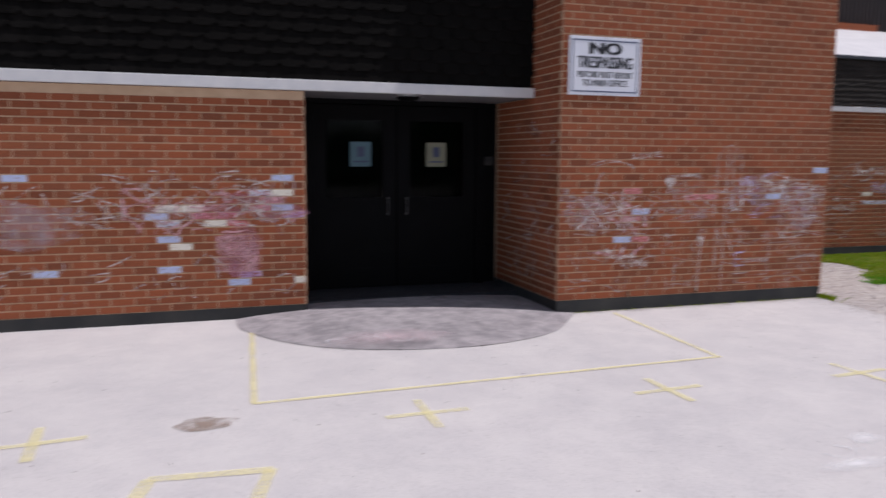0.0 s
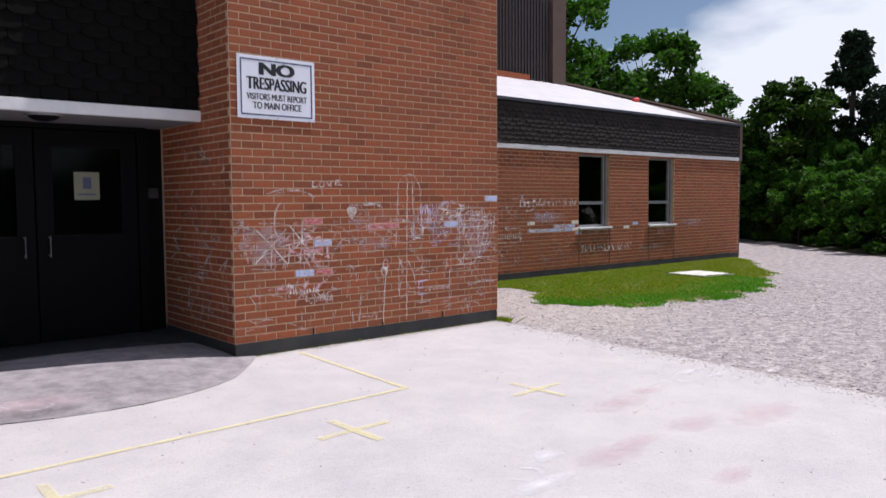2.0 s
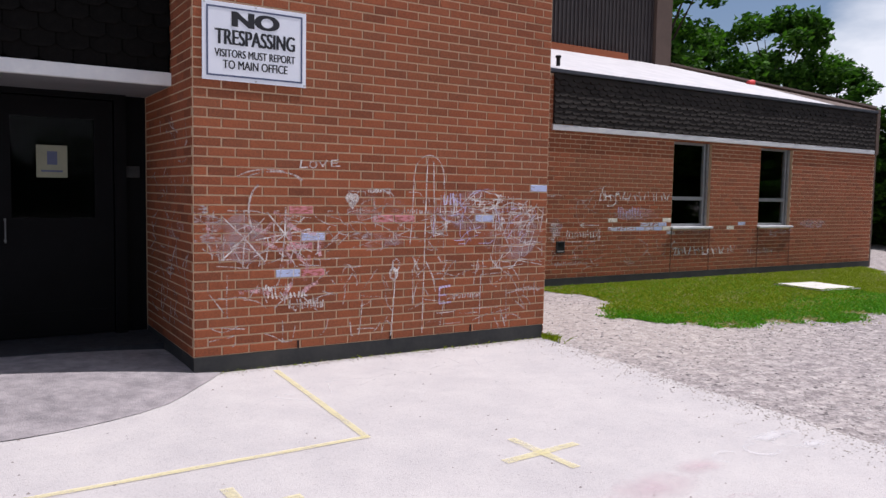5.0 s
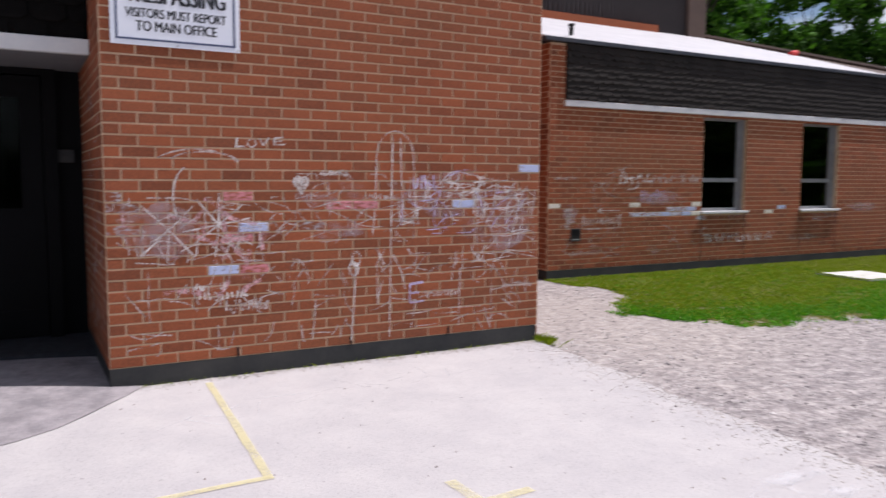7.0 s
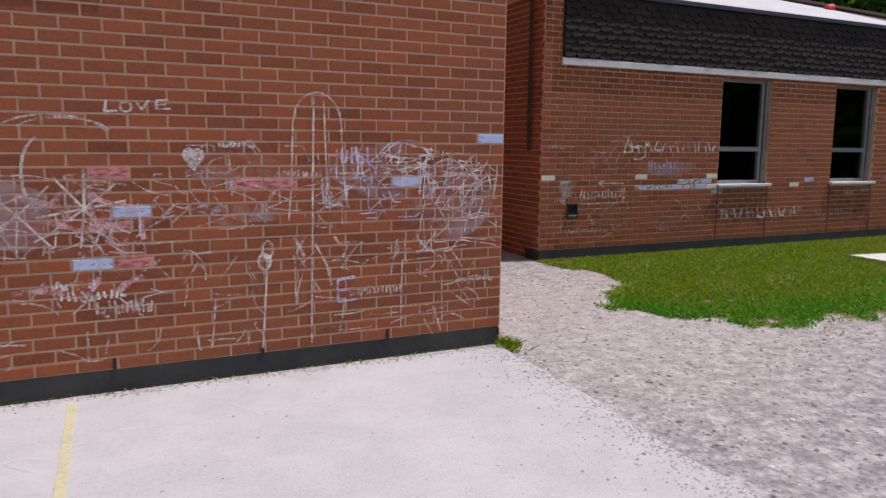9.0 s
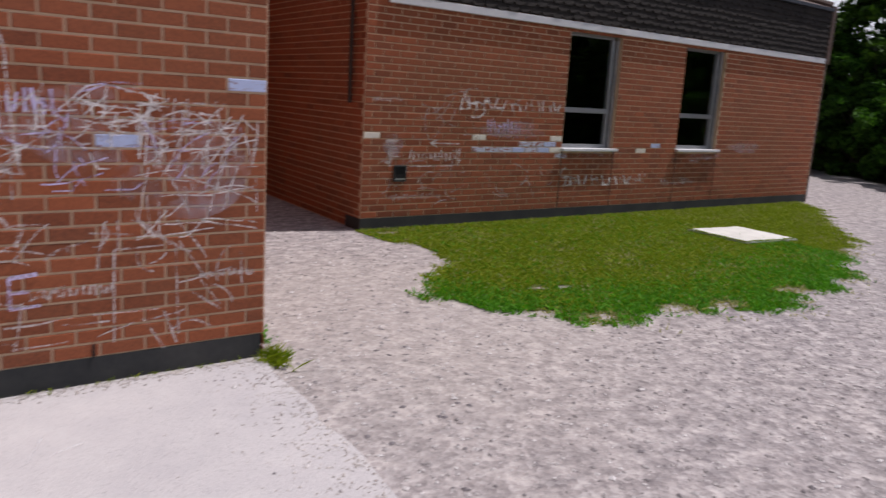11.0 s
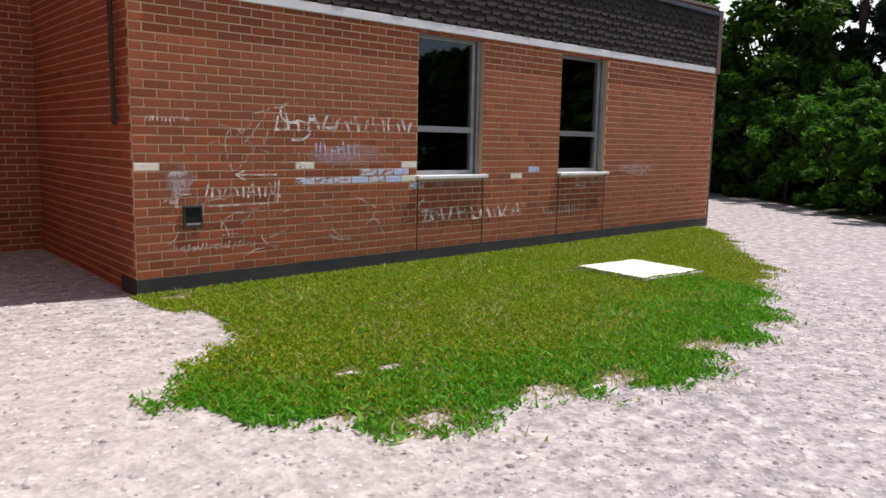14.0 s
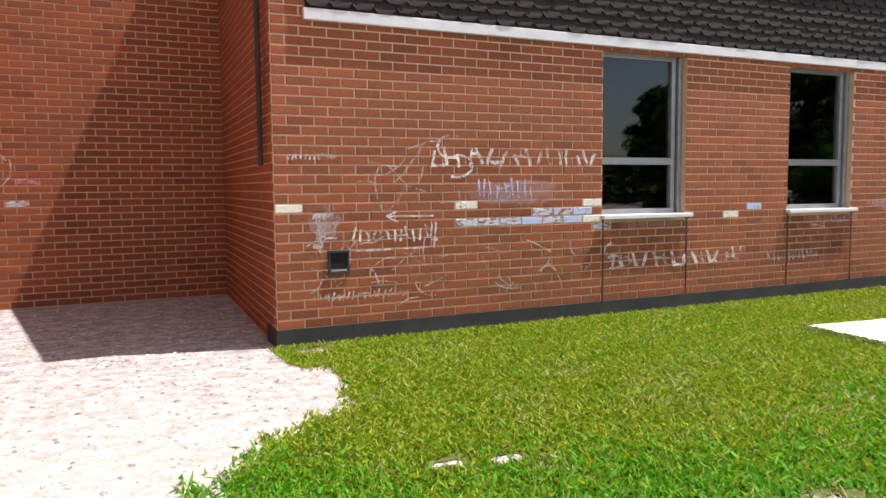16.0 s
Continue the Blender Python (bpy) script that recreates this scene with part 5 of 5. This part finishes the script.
def plant(src, x, y, turn, s):
    c = copy_thing(src, pose(x, y, 0, 0, 0, turn))
    c.scale = (s, s, s)
    return c


rng = random.Random(12)
for x, y, s in ((16.5, 13.5, 1.0), (12.5, 15.0, 1.05), (9.0, 16, 1.0)):
    plant(big, x, y, rng.uniform(0, 360), s)
for x, y, s in ((20.9, 7.9, 0.78), (22.5, 12.4, 0.9), (18.4, 12.0, 1.0)):
    plant(mid_t, x, y, rng.uniform(0, 360), s)
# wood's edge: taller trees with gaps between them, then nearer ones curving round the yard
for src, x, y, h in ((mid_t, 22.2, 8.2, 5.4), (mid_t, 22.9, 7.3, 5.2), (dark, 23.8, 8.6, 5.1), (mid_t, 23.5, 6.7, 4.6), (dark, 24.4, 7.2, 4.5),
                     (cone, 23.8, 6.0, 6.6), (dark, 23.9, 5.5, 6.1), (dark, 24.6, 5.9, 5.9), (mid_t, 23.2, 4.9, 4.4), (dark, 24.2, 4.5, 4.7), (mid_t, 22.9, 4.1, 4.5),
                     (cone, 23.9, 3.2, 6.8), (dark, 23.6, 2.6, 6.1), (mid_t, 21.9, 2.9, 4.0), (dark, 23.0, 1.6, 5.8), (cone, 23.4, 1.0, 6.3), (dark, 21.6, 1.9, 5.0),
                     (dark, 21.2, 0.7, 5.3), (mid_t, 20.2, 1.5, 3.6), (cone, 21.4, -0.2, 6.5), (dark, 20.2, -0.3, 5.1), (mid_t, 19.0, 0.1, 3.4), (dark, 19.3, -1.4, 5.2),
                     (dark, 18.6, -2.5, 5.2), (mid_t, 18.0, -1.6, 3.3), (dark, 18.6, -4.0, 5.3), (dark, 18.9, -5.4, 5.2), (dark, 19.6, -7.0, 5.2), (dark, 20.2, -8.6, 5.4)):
    tall = 6.9 if src is mid_t else 6.8 if src is cone else 5.2
    c = plant(src, x, y, rng.uniform(0, 360), 0.71 * h / tall)
    if y > 1.0:
        c.scale.x = c.scale.y = c.scale.z * 0.66
for k in range(10):
    plant(dark, 27.6 + rng.uniform(-0.6, 0.6), 13.5 - k * 1.5, rng.uniform(0, 360), rng.uniform(0.42, 0.56))
for x, y, s in ((22.9, 9.9, 0.75), (23.0, 8.3, 0.8), (22.9, 7.1, 0.95), (22.1, 6.0, 0.9), (21.2, 4.7, 0.85), (20.3, 3.5, 0.8), (19.2, 2.3, 0.8), (18.2, 1.0, 0.75), (17.4, -0.6, 0.7), (23.3, 11.2, 0.8)):
    plant(bush, x, y, rng.uniform(0, 360), s)
# trees across the yard behind the viewer
for k in range(14):
    plant(dark if k % 3 else mid_t, 34 - k * 4.2 + rng.uniform(-1, 1), -33 - 1.5 * math.sin(k * 0.9) + rng.uniform(-1, 1), rng.uniform(0, 360), rng.uniform(0.5, 0.8))
forest = structure("forest_floor", boxes((23.0, 60, -10, 60, -0.02, 0.03), (13.5, 22.3, 12.5, 60, -0.02, 0.03), (-60, 60, -60, -30, -0.02, 0.03)), M_FOREST, "dark leaf-strewn ground under the trees")
# leaf-strewn ground under the nearer trees; their shade is put into its colour
bm = bmesh.new()
rim = [(23.02, 8.6), (22.6, 7.0), (21.2, 5.3), (19.6, 3.7), (18.0, 2.2), (16.9, 0.8), (16.4, -1.2), (16.9, -4.0), (18.0, -9.9), (23.02, -9.9)]
pts = []
for k in range(len(rim) - 1):
    for q in range(6):
        p = Vector(rim[k]).lerp(Vector(rim[k + 1]), q / 6)
        wv = 0.22 * noise.noise(Vector((p.x * 1.7, p.y * 1.7, 2))) if k < 8 else 0
        pts.append(bm.verts.new((p.x + wv, p.y, 0.012)))
pts.append(bm.verts.new((23.02, -9.9, 0.012)))
bm.faces.new(pts)
bmesh.ops.triangulate(bm, faces=bm.faces[:])
edge_shade = structure("forest_edge", bm, M_FOREST, "leaf-strewn ground at the wood's edge, tree shade put into its dark colour")
# far woods that close the horizon
lists = ([], [])
r = random.Random(8)
for k in range(260):
    a = k / 260 * math.tau
    far = r.uniform(38, 46)
    leaf_cloud(lists, (4 + far * math.cos(a), far * math.sin(a), r.uniform(0.4, 2.8)), r.uniform(1.6, 2.5), 150, 0.36, r)
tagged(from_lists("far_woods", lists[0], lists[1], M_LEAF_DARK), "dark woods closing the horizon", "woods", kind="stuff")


# ---------------------------------------------------------------- bricks
def brick_shape(w, h, d):
    """A brick's face with worn arrises, proud of the mortar by d, centred at its middle."""
    c = 0.003
    x, z = w / 2, h / 2
    vs = [(-x, 0.002, -z), (x, 0.002, -z), (x, 0.002, z), (-x, 0.002, z), (-x, -d + c, -z), (x, -d + c, -z), (x, -d + c, z), (-x, -d + c, z),
          (-x + c, -d, -z + c), (x - c, -d, -z + c), (x - c, -d, z - c), (-x + c, -d, z - c)]
    fs = [(8, 9, 10, 11)]
    for k in range(4):
        q = (k + 1) % 4
        fs += [(k, q, 4 + q, 4 + k), (4 + k, 4 + q, 8 + q, 8 + k)]
    return vs, fs


BRICKS = {}


def brick_mesh(w, mat):
    key = (round(w, 3), mat.name)
    if key not in BRICKS:
        me = bpy.data.meshes.new("brick")
        vs, fs = brick_shape(w, MZ - 0.0115, 0.005)
        me.from_pydata(vs, [], fs)
        me.materials.append(mat)
        BRICKS[key] = me
    return BRICKS[key]


def lay_bricks(wall, origin, turn, length, z0, z1, single, holes=(), chalked=(), limit=300):
    """Running bond along a wall; the stretch named single is laid as bricks of their own."""
    m = pose(*origin, 0, 0, turn)
    vs, fs, ones = [], [], 0
    r = random.Random(int(length * 100))
    for j in range(int((z1 - z0) / MZ)):
        z = z0 + (j + 0.5) * MZ
        u = -MU / 2 if j % 2 else 0.0
        while u < length - 0.02:
            a, b2 = max(u, 0.0), min(u + MU, length)
            u += MU
            w = b2 - a - 0.0115
            if w < 0.03:
                continue
            for h0, h1, hz0, hz1 in holes:
                if a < h1 - 0.01 and b2 > h0 + 0.01 and hz0 - 0.02 < z < hz1 + 0.02:
                    if a < h0 and h0 - a > 0.03:
                        w, b2 = h0 - a - 0.006, h0
                    elif b2 > h1 and b2 - h1 > 0.03:
                        w, a = b2 - h1 - 0.006, h1
                    else:
                        w = 0
            if w < 0.03:
                continue
            mid = (a + b2) / 2
            mat = M_BRICK
            for cu, cz, cm in chalked:
                if a <= cu < b2 and abs(cz - z) < MZ * 0.5:
                    mat = cm
            if mat is not M_BRICK or (ones < limit and single[0] < mid < single[1] and single[2] < z < single[3]):
                ones += 1
                ob = new("brick", brick_mesh(w, mat))
                ob.parent = wall
                ob.matrix_basis = m @ pose(mid + r.uniform(-0.001, 0.001), r.uniform(-0.0015, 0.0015), z, 0, r.uniform(-0.25, 0.25), 0)
            else:
                bv, bf = brick_shape(w, MZ - 0.0115, 0.005 + r.uniform(-0.001, 0.001))
                k = len(vs)
                vs += [tuple(m @ Vector((x + mid, y, zz + z))) for x, y, zz in bv]
                fs += [tuple(k + i for i in f) for f in bf]
    tagged(from_lists("brick_courses", vs, fs, M_BRICK, wall), "running-bond clay brick courses", kind="stuff")


B, P, K, PB, G, V = M_CHALK_BLUE, M_CHALK_PINK, M_CHALK_WHITE, M_CHALK_PALE, M_CHALK_GREY, M_CHALK_PURPLE
front_chalk = [(0.69, 0.73, B), (0.88, 0.985, B), (2.47, 1.12, B), (3.13, 1.435, B), (1.69, 1.11, P), (0.81, 1.22, P), (0.79, 0.91, P), (0.84, 0.67, P), (0.09, 1.22, G), (0.06, 1.15, G),
               (0.10, 1.0, G), (1.4, 1.02, G), (1.55, 1.15, P)]
lay_bricks(wall_block, (0, 0, 0), 0, W, 0.149, H, (0.0, W, 0.5, 1.8), [(0.88, 2.95, 3.95, 5.2)], [(x, front_z(z), q) for x, z, q in front_chalk])
lay_bricks(wall_block, (W, 0, 0), 90 - math.degrees(math.atan(SKEW)), 6.15, 0.006, H, (9, 9, 9, 9))
lay_bricks(wall_block, (0, DOOR_Y, 0), -90, DOOR_Y, 0.149, H, (9, 9, 9, 9), (), [(DOOR_Y - 0.6, 0.98, G), (DOOR_Y - 0.3, 1.1, G)])
left_chalk = [(x + 7.41 + 0.06, z + 0.05, c) for x, z, c in ((-4.92, 1.28, B), (-2.70, 1.28, K), (-2.51, 1.27, B), (-2.67, 1.17, K), (-2.87, 1.17, PB), (-3.56, 1.01, K), (-3.36, 1.01, K), (-3.7, 0.96, B), (-3.27, 0.89, K),
              (-3.1, 0.95, P), (-2.9, 0.98, P), (-2.57, 0.98, B), (-2.62, 1.05, K), (-2.8, 1.05, P), (-2.57, 0.91, V), (-3.52, 0.65, K), (-3.58, 0.72, B), (-3.58, 0.46, B), (-4.54, 0.43, B),
              (-3.02, 0.31, B), (-2.86, 0.36, V), (-2.5, 0.30, K), (-5.15, 0.70, B), (-5.25, 0.59, B), (-5.3, 1.05, K), (-3.76, 0.92, B), (-3.6, 0.88, PB), (-3.4, 0.95, P), (-2.95, 0.9, P))]
lay_bricks(wall_left, (-7.41, LEFT_Y, 0), 0, 7.41 + REC_X, 0.13, 2.13, (3.4, 5.0, 0.2, 1.9), (), left_chalk)
lay_bricks(wall_left, (REC_X, LEFT_Y, 0), 90, DOOR_Y - LEFT_Y, 0.13, 2.13, (9, 9, 9, 9))
wing_chalk = [(wing_u(x) - WING_X0, wing_z(z), c) for x, z, c in ((5.50, 1.05, K), (6.92, 1.05, K), (6.9, 0.92, PB), (7.1, 0.92, PB), (7.3, 0.92, G), (7.5, 0.92, PB), (7.7, 0.93, PB), (7.9, 0.93, PB), (8.1, 0.93, B),
              (8.05, 1.0, K), (7.4, 0.86, PB), (7.6, 0.86, B), (7.8, 0.86, PB), (8.0, 0.86, B), (8.16, 0.86, K), (8.16, 0.79, PB), (9.44, 0.92, K), (9.68, 0.98, B), (10.5, 0.77, G), (10.7, 0.78, G))]
lay_bricks(wall_wing, (WING_X0, WING_Y, 0), 0, WING_X1 - WING_X0, 0.125, 3.12, (0.0, 2.9, 0.3, 1.65),
           [(WIN_1[0] - WING_X0, WIN_1[1] - WING_X0, 0.86, 2.27), (WIN_2[0] - WING_X0, WIN_2[1] - WING_X0, 0.86, 2.27), (6.06 - WING_X0, 6.20 - WING_X0, 0.53, 0.66)], wing_chalk)
RET_X = WING_X0 + SKEW * (BACK_Y - WING_Y)
lay_bricks(wall_return, (RET_X, BACK_Y, 0), -90 - math.degrees(math.atan(SKEW)), BACK_Y - WING_Y, 0.004, 3.12, (9, 9, 9, 9))
lay_bricks(wall_return, (RET_X, BACK_Y, 0), -90 - math.degrees(math.atan(SKEW)), 1.5, 3.12, 3.6, (9, 9, 9, 9))
lay_bricks(wall_back, (W + SKEW * BACK_Y, BACK_Y, 0), 0, RET_X - W - SKEW * BACK_Y, 0.004, 3.95, (9, 9, 9, 9), (), [(0.50, 1.22, P), (0.40, 1.03, PB)])
# weep joints along the foot of the block
for k, x in enumerate((0.79, 1.60, 2.40)):
    weep = structure("weep_joint", boxes((x - 0.006, x + 0.006, -0.0105, 0.0, 0.152, 0.212)), M_DARK, "open dark weep joint at the foot of the wall")
